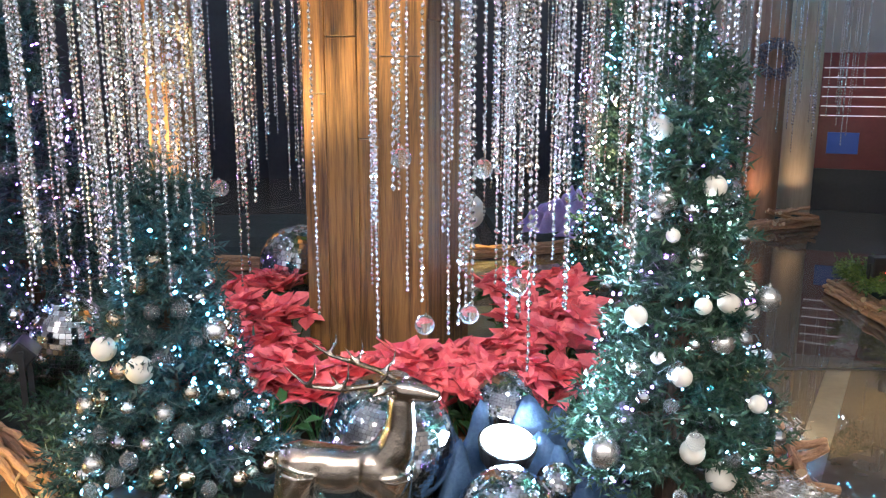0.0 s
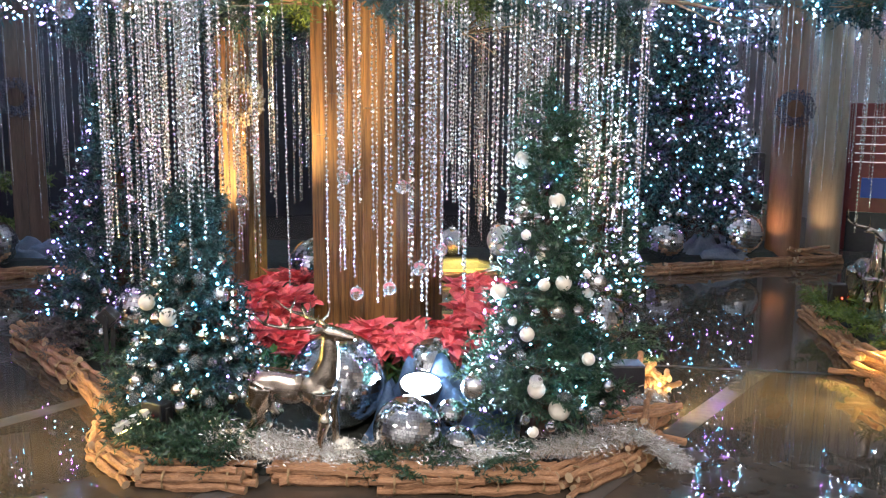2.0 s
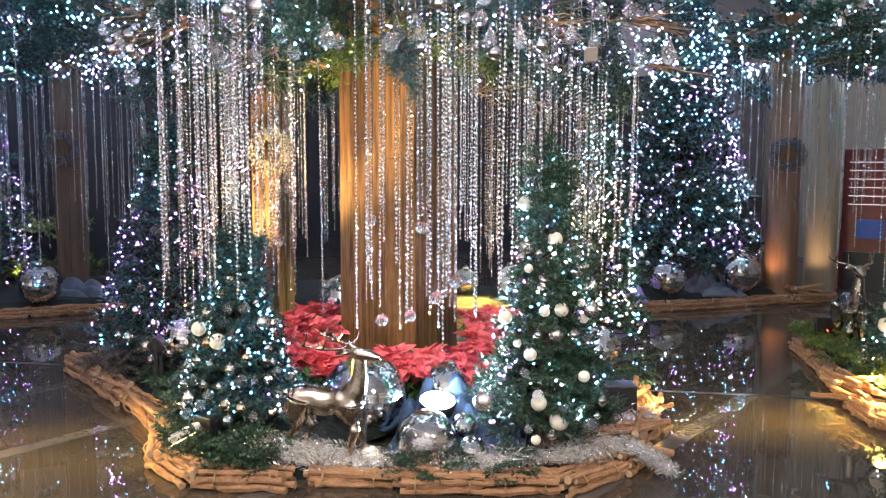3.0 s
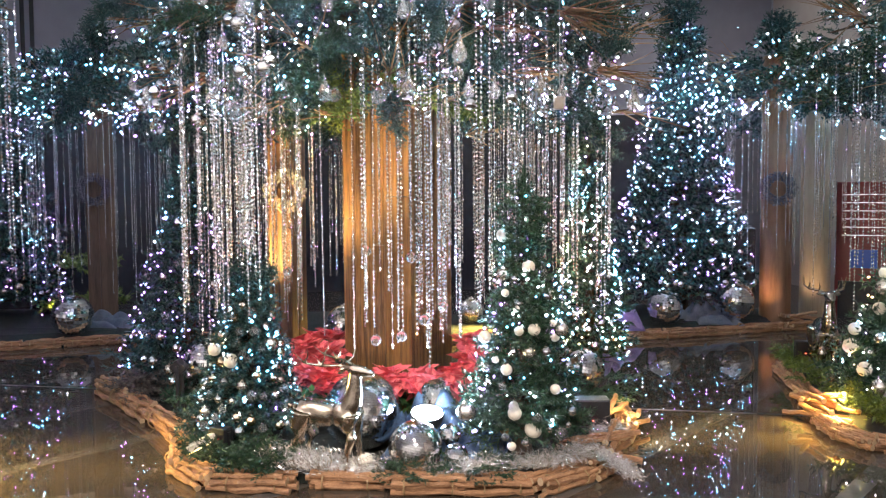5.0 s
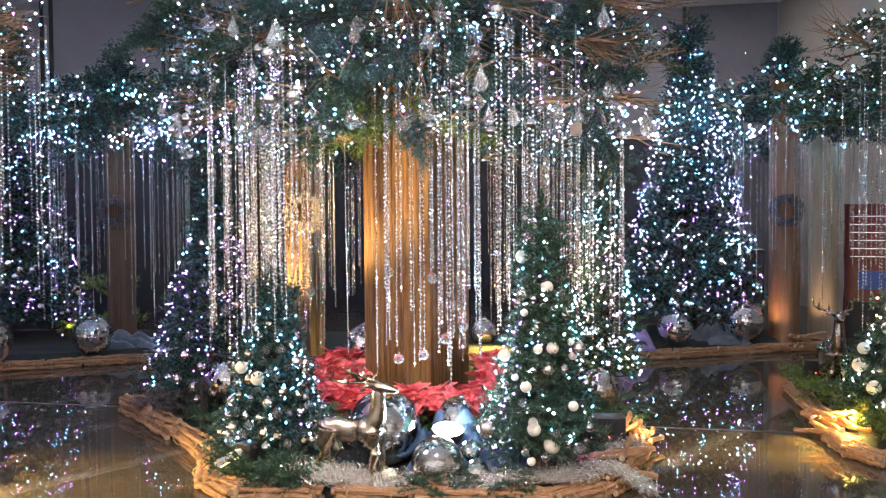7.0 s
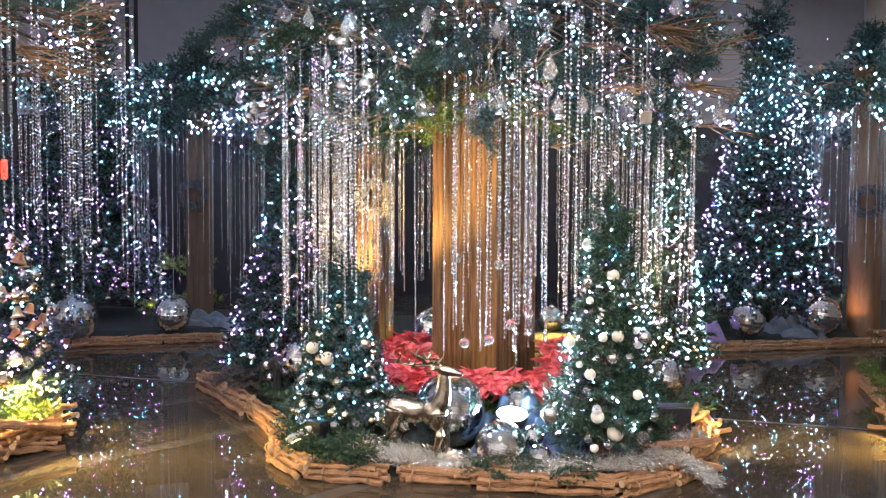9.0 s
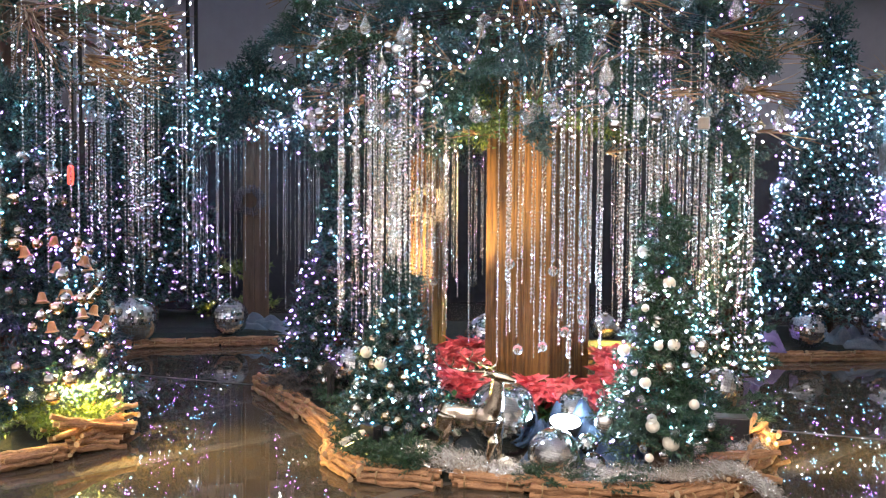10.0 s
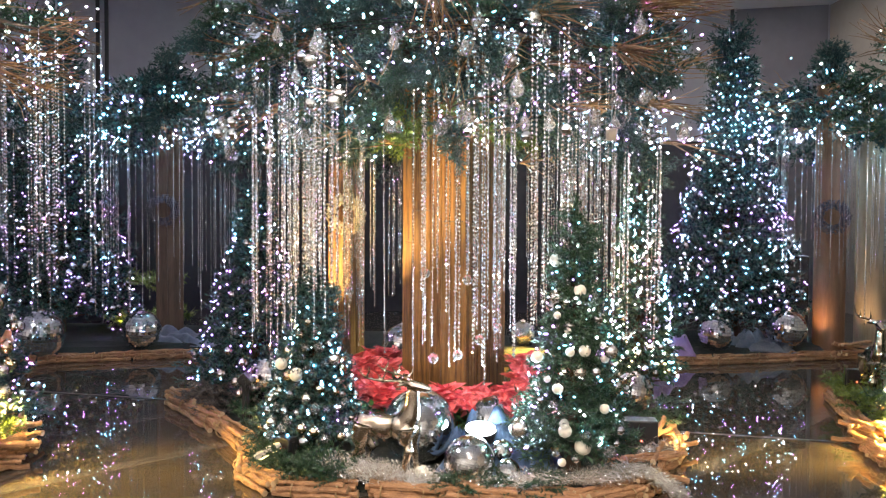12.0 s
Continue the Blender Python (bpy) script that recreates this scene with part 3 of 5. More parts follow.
def dress(x, y, z, h, r, n, kinds, size, group, seed, front=None, cap=True):
    """Hang baubles over the cone of a tree."""
    rng = random.Random(seed)
    done = []
    for i in range(n * 6):
        if len(done) >= n:
            break
        t = 1 - math.sqrt(1 - rng.random() * 0.96)
        a = rng.uniform(0, 2 * math.pi) if front is None else rng.gauss(front, 1.0)
        rad = rng.uniform(*size)
        k = r * (1 - t) ** 0.85 * rng.uniform(0.92, 1.04) + 0.02
        p = Vector((x + math.cos(a) * k, y + math.sin(a) * k, z + h * (0.08 + 0.88 * t)))
        if any((p - q).length < rad + s + 0.01 for q, s in done):
            continue
        done.append((p, rad))
        bauble(p, rad, rng.choice(kinds), group, cap=cap)


FR = -1.35


def far_baubles(x, y, z, h, r, n, size, seed, front, label):
    """Many small baubles of a distant tree in one mesh."""
    rng = random.Random(seed)
    s = Soup()
    v, f = ring_verts(BALL_PROFILE[::2], 10)
    for i in range(n):
        t = 1 - math.sqrt(1 - rng.random() * 0.96)
        a = rng.gauss(front, 1.0)
        k = r * (1 - t) ** 0.85 * rng.uniform(0.9, 1.0) + 0.02
        s.add(v, f, Matrix.Translation((x + math.cos(a) * k, y + math.sin(a) * k, z + h * (0.08 + 0.88 * t))) @ Matrix.Scale(rng.uniform(*size), 4), rng.randrange(3))
    return tagged(link("baubles", s.mesh("baubles", M_SATIN, M_SILVERBALL, M_SILVERBALL, smooth=True)), label, "baubles", kind="stuff")


fir_tree(-0.95, 2.96, 0.14, 1.08, 0.34, 560, 0.165, M_FIRTEAL, "small dark teal fir tree with baubles and ice-blue lights", 160, 0.0066, mix_pick(2, 5, 0.2), 11)
fir_tree(0.82, 2.86, 0.14, 1.56, 0.31, 640, 0.165, M_FIR, "slim green fir tree with cream and silver baubles", 170, 0.0066, mix_pick(5, 2, 2.6), 12)
fir_tree(-2.06, 4.3, 0.12, 1.86, 0.54, 700, 0.19, M_FIRTEAL, "dark fir tree with violet and white lights", 250, 0.0068, mix_pick(1.5, 0.8, 9), 13, COARSE)
fir_tree(1.17, 5.3, 0.1, 2.35, 0.31, 560, 0.19, M_FIR, "fir tree crowded with bright white lights", 440, 0.0068, mix_pick(6, 1.5, 1, 2.5), 14, COARSE)
fir_tree(2.3, 9.35, 0.1, 4.1, 0.95, 1500, 0.3, M_FIRTEAL, "tall dark fir tree covered in white and violet lights", 1100, 0.0056, mix_pick(4, 4.5, 3), 15, COARSE)
fir_tree(-6.5, 7.3, 0.1, 4.3, 1.0, 1500, 0.34, M_FIRTEAL, "tall dark fir tree covered in ice-white lights", 850, 0.0058, mix_pick(3, 3, 6), 16, COARSE)
fir_tree(-7.5, 6.3, 0.1, 3.9, 0.9, 1100, 0.34, M_FIRTEAL, "tall dark fir tree with violet lights", 450, 0.006, mix_pick(3, 3, 3), 17, COARSE)
fir_tree(-3.92, 2.48, 0.0, 2.62, 0.86, 1700, 0.23, M_FIRTEAL, "full dark fir tree with baubles and terracotta bells", 560, 0.008, mix_pick(1.6, 4, 6), 18, COARSE)
fir_tree(3.62, 4.5, 0.12, 1.6, 0.62, 800, 0.22, M_FIR, "green fir tree lit warm from below", 130, 0.007, mix_pick(5, 1, 0.3, 2), 19, COARSE)

dress(-0.95, 2.96, 0.14, 1.08, 0.35, 76, ["champagne", "silver", "champagne", "glass", "satin", "champagne", "glass"], (0.022, 0.042), "baubles on the small teal fir", 21, FR)
dress(0.82, 2.86, 0.14, 1.56, 0.34, 42, ["cream", "satin", "silver", "glass", "cream", "silver", "glass"], (0.019, 0.038), "baubles on the slim fir", 22, FR)
dress(-2.06, 4.3, 0.12, 1.86, 0.55, 34, ["satin", "silver", "silver", "glass"], (0.03, 0.052), "baubles on the violet fir", 23, -0.9)
far_baubles(1.17, 5.3, 0.1, 2.35, 0.31, 40, (0.025, 0.05), 24, -1.3, "small silver and cream baubles over a fir")
far_baubles(2.3, 9.35, 0.1, 4.1, 0.97, 110, (0.025, 0.052), 25, -1.6, "small silver and cream baubles over a tall fir")
far_baubles(-6.5, 7.3, 0.1, 4.3, 1.02, 120, (0.028, 0.056), 26, -0.8, "small silver and cream baubles over a tall fir")
dress(-3.92, 2.48, 0.12, 2.5, 0.9, 100, ["satin", "champagne", "silver", "champagne", "glass"], (0.025, 0.06), "baubles on the full fir", 27, -0.3)
dress(3.62, 4.5, 0.12, 1.6, 0.63, 34, ["cream", "satin", "silver"], (0.035, 0.06), "baubles on the bright fir", 28, -2.2)

for at, radius, kind, grp in (((0.71, 2.84, 1.427), 0.042, "cream", "baubles on the slim fir"), ((0.812, 2.697, 1.041), 0.036, "silver", "baubles on the slim fir"), ((1.054, 2.726, 0.889), 0.042, "satin", "baubles on the slim fir"),
                              ((0.756, 2.64, 0.665), 0.036, "satin", "baubles on the slim fir"), ((0.904, 2.6, 0.338), 0.05, "cream", "baubles on the slim fir"), ((0.72, 2.78, 1.2), 0.046, "satin", "baubles on the slim fir"), ((0.62, 2.66, 0.85), 0.036, "cream", "baubles on the slim fir"), ((0.8, 2.58, 0.43), 0.04, "cream", "baubles on the slim fir"),
                              ((0.52, 2.6, 0.42), 0.055, "satin", "baubles on the slim fir"), ((-0.963, 2.7, 0.656), 0.045, "cream", "baubles on the small teal fir"), ((-1.08, 2.72, 0.72), 0.04, "cream", "baubles on the small teal fir"), ((-0.746, 2.82, 0.747), 0.042, "satin", "baubles on the small teal fir"), ((-0.06, 2.53, 0.13), 0.045, "cream", "baubles on the tinsel")):
    bauble(at, radius, kind, grp)

# ---- canopies of greenery and bead strands ----
def strand_mesh(seed, length, step, radius):
    """A strand in one piece: faceted beads on a thin thread, from the top down."""
    rng = random.Random(seed)
    v, f, sides = [], [], 6

    def ring(cx, cy, z, r, turn):
        v.extend((cx + r * math.cos(turn + math.pi * i / 3), cy + r * math.sin(turn + math.pi * i / 3), z) for i in range(sides))

    for i in range(int(length / step)):
        rr = radius * rng.uniform(0.72, 1.22) * (1.45 if i % 9 == 0 else 1)
        cx, cy, turn = rng.uniform(-0.25, 0.25) * radius, rng.uniform(-0.25, 0.25) * radius, rng.uniform(0, 1)
        h, lean = step * rng.uniform(0.32, 0.4), rng.uniform(-0.3, 0.3) * radius
        for r, z in ((0.0009, 1.02), (rr * 0.45, 0.96), (rr, 0.35), (rr, -0.35), (rr * 0.45, -0.96), (0.0009, -1.02)):
            ring(cx + lean * z, cy - lean * z, -i * step + z * h, r, turn)
    for k in range(len(v) // sides - 1):
        for i in range(sides):
            j = (i + 1) % sides
            f.append((k * sides + j, k * sides + i, (k + 1) * sides + i, (k + 1) * sides + j))
    s = Soup()
    s.add(v, f)
    return s.mesh("strand", M_CRYSTAL if seed % 3 else M_CHAIN)


LENGTHS = [1.4, 1.6, 1.8, 2.0, 2.2]
NEAR = {(ln, k): strand_mesh(int(ln * 100) + k, ln, (0.022, 0.027, 0.018)[k], (0.0063, 0.0073, 0.005)[k]) for ln in LENGTHS for k in range(3)}

def bead_strand(x, y, top, bottom, rng, group, k=None):
    ln = top - bottom
    best = min(LENGTHS, key=lambda q: abs(q - ln))
    me = NEAR[(best, rng.randrange(3) if k is None else k)]
    ob = link("bead_strand", me, m=pose(x, y, top, rng.uniform(-0.4, 0.4), rng.uniform(-0.4, 0.4), rng.uniform(0, 360)) @ Matrix.Diagonal((1, 1, ln / best, 1)))
    return tagged(ob, "long hanging strand of faceted clear crystal beads", "bead strand", group)


def canopy(x, y, z0, z1, r, sprays, size, lights, bulb, pick, seed, twigs, mats, templates, label, hole=0.3, droop=0.3, hoops=()):
    rng = random.Random(seed)
    top = tagged(link("branch_canopy", None, m=pose(x, y, 0)), label, "branch canopy")

    def spot(edge=0.0):
        a = rng.uniform(0, 2 * math.pi)
        lump = 1 + 0.13 * math.sin(a * 5 + seed) + 0.08 * math.sin(a * 11)
        k = math.sqrt(rng.uniform(edge, 1.0)) * r * lump
        k = max(k, hole)
        t = rng.random()
        z = z0 + (z1 - z0) * t - droop * (k / r) ** 2 * rng.random() + 0.1 * math.sin(a * 4 + k * 3)
        return a, Vector((math.cos(a) * k, math.sin(a) * k, z))

    groups = [Soup() for _ in mats]
    for i in range(sprays // 26):
        a, p = spot(0.12 if i % 5 else 0.01)
        a += rng.gauss(0, 0.35)
        d = Vector((math.cos(a), math.sin(a), rng.uniform(-0.55, 0.3))).normalized()
        ln = size * rng.uniform(1.6, 2.8)
        g = rng.choice(groups)
        for k in range(26):
            t = k / 26
            q = p + d * ln * (t - 0.5) - Vector((0, 0, 0.25 * t * t * ln))
            sd = Vector((rng.gauss(0, 1), rng.gauss(0, 1), rng.gauss(0, 0.6)))
            out = d * 0.9 + sd * 0.55
            v, f = rng.choice(templates)
            g.add(v, f, frame_of(out, q, size * rng.uniform(0.55, 1.0) * (1.15 - 0.5 * t), rng.uniform(0, 6.3)))
    for g, mt in zip(groups, mats):
        tagged(link("greenery", g.mesh("greenery", mt), top), kind="stuff")
    tw = Soup()
    for i in range(twigs):
        a, p = spot(0.05)
        d = Vector((math.cos(a), math.sin(a), rng.uniform(-0.35, 0.35)))
        ln = rng.uniform(0.25, 0.55) * (0.5 + r / 3)
        for j in range(5):
            q, e, pts = p - d * ln * 0.5, d.copy(), []
            e.rotate(Euler((rng.gauss(0, 0.14), rng.gauss(0, 0.14), rng.gauss(0, 0.22))))
            for k in range(6):
                pts.append(q.copy())
                e = (e + Vector((rng.gauss(0, 0.16), rng.gauss(0, 0.16), rng.gauss(0, 0.13)))).normalized()
                q = q + e * ln / 5
            tw.add(*tube(pts, [0.0065, 0.0055, 0.0045, 0.0035, 0.003, 0.002], 4))
    tagged(link("twig_tangle", tw.mesh("twig_tangle", M_TWIG), top), kind="stuff")
    limbs = Soup()
    for i in range(12):
        a = i * math.pi / 6 + rng.uniform(-0.1, 0.1)
        limbs.add(*tube([(math.cos(a) * 0.1, math.sin(a) * 0.1, z0 + (z1 - z0) * 0.5), (math.cos(a) * r * 0.5, math.sin(a) * r * 0.5, z0 + (z1 - z0) * 0.55), (math.cos(a) * r * 0.95, math.sin(a) * r * 0.95, z0 + (z1 - z0) * 0.35)], [0.04, 0.025, 0.008], 6))
    tagged(link("limb_frame", limbs.mesh("limb_frame", M_TRUNK), top), kind="stuff")
    for q in hoops:
        ring = Soup()
        ring.add(*tube([(q * math.cos(b), q * math.sin(b), 2.86) for b in [2 * math.pi * i / 60 for i in range(61)]], [0.003] * 61, 4))
        link("hoop", ring.mesh("hoop", M_BLACKMETAL), top)
    fl = tagged(link("fairy_lights", None, m=pose(x, y, 0)), "tangle of tiny ice-white lights in the branch canopy", "fairy lights", kind="stuff")
    spots = []
    while len(spots) < lights:
        a, p = spot(0.35)
        for j in range(rng.randrange(1, 4)):
            spots.append(p + Vector((rng.gauss(0, 0.09), rng.gauss(0, 0.09), rng.gauss(0, 0.05))))
    link("bulbs", light_mesh(rng, spots, bulb, pick), fl)
    w = Soup()
    for i in range(0, len(spots) - 3, 3):
        if (spots[i] - spots[i + 1]).length < 0.4:
            mid = (spots[i] + spots[i + 1]) / 2 - Vector((0, 0, 0.03))
            w.add(*tube([spots[i], mid, spots[i + 1]], [0.0012] * 3, 3))
    link("wire", w.mesh("wire", M_WIRE), fl)


CX, CY = -0.25, 4.0
HOOPS = (0.78, 0.93, 1.08, 1.2, 1.285, 1.39, 1.5, 1.6)
for fx, fy, fz, fh in ((-5.06, 7.75, 3.28, 0.72), (3.46, 9.1, 3.38, 0.55), (-1.8, 5.85, 3.25, 0.5), (-4.6, 3.1, 3.15, 0.5), (4.7, 5.6, 3.15, 0.5)):
    tuft = Soup()
    for i in range(60):
        v, f = rnd.choice(COARSE)
        a = rnd.uniform(0, 6.3)
        t = rnd.random()
        tuft.add(v, f, frame_of((math.cos(a), math.sin(a), rnd.uniform(0.2, 1.6)), (0, 0, fh * t * 0.8), 0.34 * (1.1 - 0.5 * t), a))
    top = tagged(link("fir_bush", None, m=pose(fx, fy, fz)), "dark bushy fir crowning a post", "fir bush")
    link("crown", tuft.mesh("crown", M_FIRTEAL), top)
    part("stem", turned([(0.05, -0.02), (0.03, fh * 0.6), (0.006, fh)], 8), M_TRUNK, top)
canopy(CX, CY, 2.35, 3.5, 1.72, 6200, 0.22, 1500, 0.0072, mix_pick(6, 3, 3), 41, 150, (M_FIRTEAL, M_FIRTEAL, M_FIRTEAL, M_FIR, M_FIR), SPRAYS,
              "wide canopy of fir greens, willow twigs and lights round the post", hole=0.36, hoops=HOOPS)
canopy(-5.06, 7.75, 2.75, 3.45, 1.12, 800, 0.36, 560, 0.009, mix_pick(4, 5, 1.5), 42, 26, (M_FIRTEAL,), COARSE, "far canopy of fir greens with ice-blue lights")
canopy(3.46, 9.1, 2.8, 3.45, 1.3, 800, 0.34, 600, 0.0104, mix_pick(4, 5, 1), 43, 24, (M_FIRTEAL,), COARSE, "far canopy of fir greens with ice-blue lights")
canopy(-4.6, 3.1, 2.85, 3.6, 1.4, 520, 0.3, 560, 0.008, mix_pick(5, 3, 1.5), 44, 100, (M_FIRTEAL, M_FIR), COARSE, "canopy of fir greens and bare willow twigs")
canopy(4.7, 5.6, 2.72, 3.6, 1.6, 1100, 0.3, 340, 0.008, mix_pick(5, 4, 0.6), 45, 44, (M_FIRTEAL, M_FIR), COARSE, "canopy of fir greens and bare willow twigs")
canopy(-1.8, 5.85, 2.5, 3.3, 1.1, 700, 0.28, 200, 0.009, mix_pick(5, 3, 1), 46, 16, (M_FIRTEAL,), COARSE, "far canopy of fir greens with lights")

rng = random.Random(61)
G = "bead strands of the main canopy"
for sx, sy, top, bot, k in ((-0.2, 2.78, 2.35, 0.72, 0), (-0.14, 2.8, 2.4, 1.2, 1), (-0.1, 2.75, 2.5, 0.9, 2), (-0.045, 2.73, 2.45, 0.84, 0), (0.0, 2.85, 2.4, 1.05, 1), (0.035, 2.8, 2.4, 0.72, 2),
                            (0.085, 2.8, 2.45, 0.82, 0), (0.1, 2.78, 2.45, 0.83, 1), (0.144, 2.86, 2.4, 1.32, 0), (0.275, 2.72, 2.7, 0.62, 1), (0.29, 2.73, 2.7, 0.9, 0), (0.307, 3.07, 2.35, 0.72, 2)):
    q = Vector((sx - CX, sy - CY))
    q = q.normalized() * min(HOOPS, key=lambda h: abs(h - q.length))
    bead_strand(CX + q.x, CY + q.y, 2.862, bot, rng, G, k=k)
count = 0
while count < 286:
    a = rng.uniform(0, 2 * math.pi)
    k = rng.choice(HOOPS)
    x, y = CX + math.cos(a) * k, CY + math.sin(a) * k
    if y < 3.2 and -0.6 < x < 0.35 and rng.random() < 0.6:
        continue
    if y < 2.55 or (x < -0.8 and y > 4.3 and rng.random() < 0.35):
        continue
    for j in range(rng.choice((1, 1, 2, 3))):
        b = a + rng.gauss(0, 0.025)
        bead_strand(CX + math.cos(b) * k, CY + math.sin(b) * k, 2.862, rng.uniform(0.72, 1.4), rng, G)
        count += 1
for cx, cy, r, n, top, lo, hi, g in ((-5.06, 7.75, 1.05, 70, 3.0, 0.35, 1.35, "bead strands of a far canopy"), (3.46, 9.1, 1.0, 62, 3.0, 0.8, 1.65, "bead strands of a far canopy"),
                                     (-4.6, 3.1, 1.55, 135, 3.0, 0.8, 1.7, "bead strands of a neighbouring canopy"), (4.7, 5.6, 1.6, 120, 2.9, 0.7, 1.6, "bead strands of a neighbouring canopy"), (-1.8, 5.85, 1.0, 40, 2.7, 0.8, 1.4, "bead strands of a far canopy")):
    many = Soup()
    for i in range(n):
        a, k = rng.uniform(0, 6.283), r * math.sqrt(rng.uniform(0.15, 1))
        z, end = top + rng.uniform(-0.2, 0.3), rng.uniform(lo, hi)
        bx, by = cx + math.cos(a) * k, cy + math.sin(a) * k
        if cx == -1.8 and by < 5.75:
            continue
        while z > end:
            rr = rng.uniform(0.006, 0.0095)
            many.add(OCTA_V * (rr, rr, 0.0155), OCTA_F, Matrix.Translation((bx, by, z)) @ Matrix.Rotation(rng.uniform(0, 3), 4, "Z"))
            z -= 0.03
    tagged(link("bead_strands", many.mesh("bead_strands", M_CRYSTAL)), "many hanging strands of clear crystal beads under a canopy", "bead strands", kind="stuff")

# fir garland round the post's head, and bundles of willow
gar, gold = Soup(), Soup()
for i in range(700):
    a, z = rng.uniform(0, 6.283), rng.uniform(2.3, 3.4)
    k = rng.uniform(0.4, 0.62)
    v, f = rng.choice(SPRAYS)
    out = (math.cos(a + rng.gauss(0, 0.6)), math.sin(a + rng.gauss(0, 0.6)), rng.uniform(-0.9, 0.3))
    # sprays below 2.55 m have the flood's yellow uplight in their colour
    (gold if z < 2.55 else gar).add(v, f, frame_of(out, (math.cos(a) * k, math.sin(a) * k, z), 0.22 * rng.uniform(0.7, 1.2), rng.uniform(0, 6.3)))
garland = tagged(link("fir_garland", None, m=pose(-0.22, 4.05, 0)), "thick fir garland wound round the head of the timber post", "fir garland")
tagged(link("greenery", gar.mesh("greenery", M_FIRTEAL), garland), kind="stuff")
tagged(link("greenery", gold.mesh("greenery", M_FIRLIT), garland, "lower sprays with yellow uplight put into their green"), kind="stuff")


def willow(at, d, n, length, spread, label):
    """A loose bundle of thin bending rods."""
    w = Soup()
    for i in range(n):
        q = Vector(at) + Vector((rng.gauss(0, 0.02), rng.gauss(0, 0.02), rng.gauss(0, 0.02)))
        e = (Vector(d).normalized() + Vector((rng.gauss(0, spread), rng.gauss(0, spread), rng.gauss(0, spread)))).normalized()
        pts = []
        for k in range(7):
            pts.append(q.copy())
            e = (e + Vector((rng.gauss(0, 0.13), rng.gauss(0, 0.13), rng.gauss(0, 0.1)))).normalized()
            q = q + e * length * rng.uniform(0.7, 1.1) / 6
        w.add(*tube(pts, [0.006, 0.0055, 0.005, 0.0042, 0.0035, 0.0026, 0.0015], 4))
    tagged(link("willow_bundle", w.mesh("willow_bundle", M_TWIG)), label, "willow twigs", kind="stuff")


willow((0.08, 2.24, 3.12), (0.05, 0, -1), 18, 0.5, 0.1, "bundle of bare brown willow rods hanging in the canopy")
willow((1.1, 3.3, 3.05), (1, 0.05, 0.02), 26, 0.75, 0.16, "bundle of bare brown willow rods sticking out of the canopy")
willow((1.05, 3.0, 2.75), (1, -0.1, -0.25), 18, 0.5, 0.25, "bundle of bare brown willow rods sticking out of the canopy")
willow((1.25, 3.6, 2.5), (1, 0.0, -0.3), 14, 0.45, 0.25, "bundle of bare brown willow rods sticking out of the canopy")
willow((0.55, 2.7, 2.95), (0.8, -0.3, -0.1), 16, 0.5, 0.3, "bundle of bare brown willow rods in the canopy")
willow((-0.9, 2.8, 2.85), (-0.9, -0.2, 0), 18, 0.6, 0.3, "bundle of bare brown willow rods in the canopy")
willow((-1.4, 3.4, 2.5), (-0.9, -0.2, -0.2), 16, 0.5, 0.3, "bundle of bare brown willow rods in the canopy")
willow((-3.7, 2.45, 3.1), (0.6, -0.3, -0.35), 22, 0.9, 0.3, "bundle of bare curling willow rods lit warm")
willow((-3.4, 2.75, 2.8), (0.7, 0.2, -0.3), 16, 0.7, 0.3, "bundle of bare curling willow rods lit warm")
willow((3.3, 5.1, 3.05), (-0.6, -0.3, 0.3), 16, 0.6, 0.3, "bundle of bare brown willow rods in a canopy")

# hanging glass balls and drops
DROP = Soup()
DROP.add(*ring_verts([(0.004, -0.052), (0.02, -0.046), (0.031, -0.03), (0.034, -0.012), (0.028, 0.008), (0.017, 0.028), (0.008, 0.05), (0.004, 0.07)], 10))
DROP = DROP.mesh("drop", M_DROP)


def drop(at, s=1.0):
    ob = link("glass_drop", DROP, m=Matrix.Translation(at) @ Matrix.Scale(s, 4))
    tagged(ob, "clear teardrop glass ornament hanging from the canopy", "glass drop", "glass drops")
    link("cap", CAP_MESH, ob, m=Matrix.Translation((0, 0, 0.05)) @ Matrix.Scale(0.02, 4))


for p in ((-0.045, 2.73, 0.8), (0.144, 2.86, 1.29), (0.3, 3.076, 0.963), (0.1, 2.78, 0.82), (0.25, 2.72, 0.93), (-0.853, 3.392, 1.152), (-0.12, 2.8, 1.33)):
    bauble(p, 0.033, "glass", "glass balls on the strands", "clear faceted glass ball at the end of a strand")
drop((0.12, 2.95, 2.33), 1.4)
for i in range(30):
    a = -1.45 + (i - 15) * 0.1 + rng.gauss(0, 0.06)
    k = rng.uniform(1.5, 1.9)
    drop((CX + math.cos(a) * k, CY + math.sin(a) * k * 0.95, rng.uniform(2.12, 2.95)), rng.uniform(0.95, 1.3))
for i in range(64):
    a = rng.gauss(-1.5, 0.9)
    k = rng.uniform(1.4, 1.85)
    bauble((CX + math.cos(a) * k, CY + math.sin(a) * k * 0.95, rng.uniform(2.12, 2.95)), rng.uniform(0.034, 0.05), rng.choice(("glass", "silver", "satin", "glass")), "baubles in the main canopy", "clear and silver bauble hanging in the canopy")

# ---- mirror balls ----


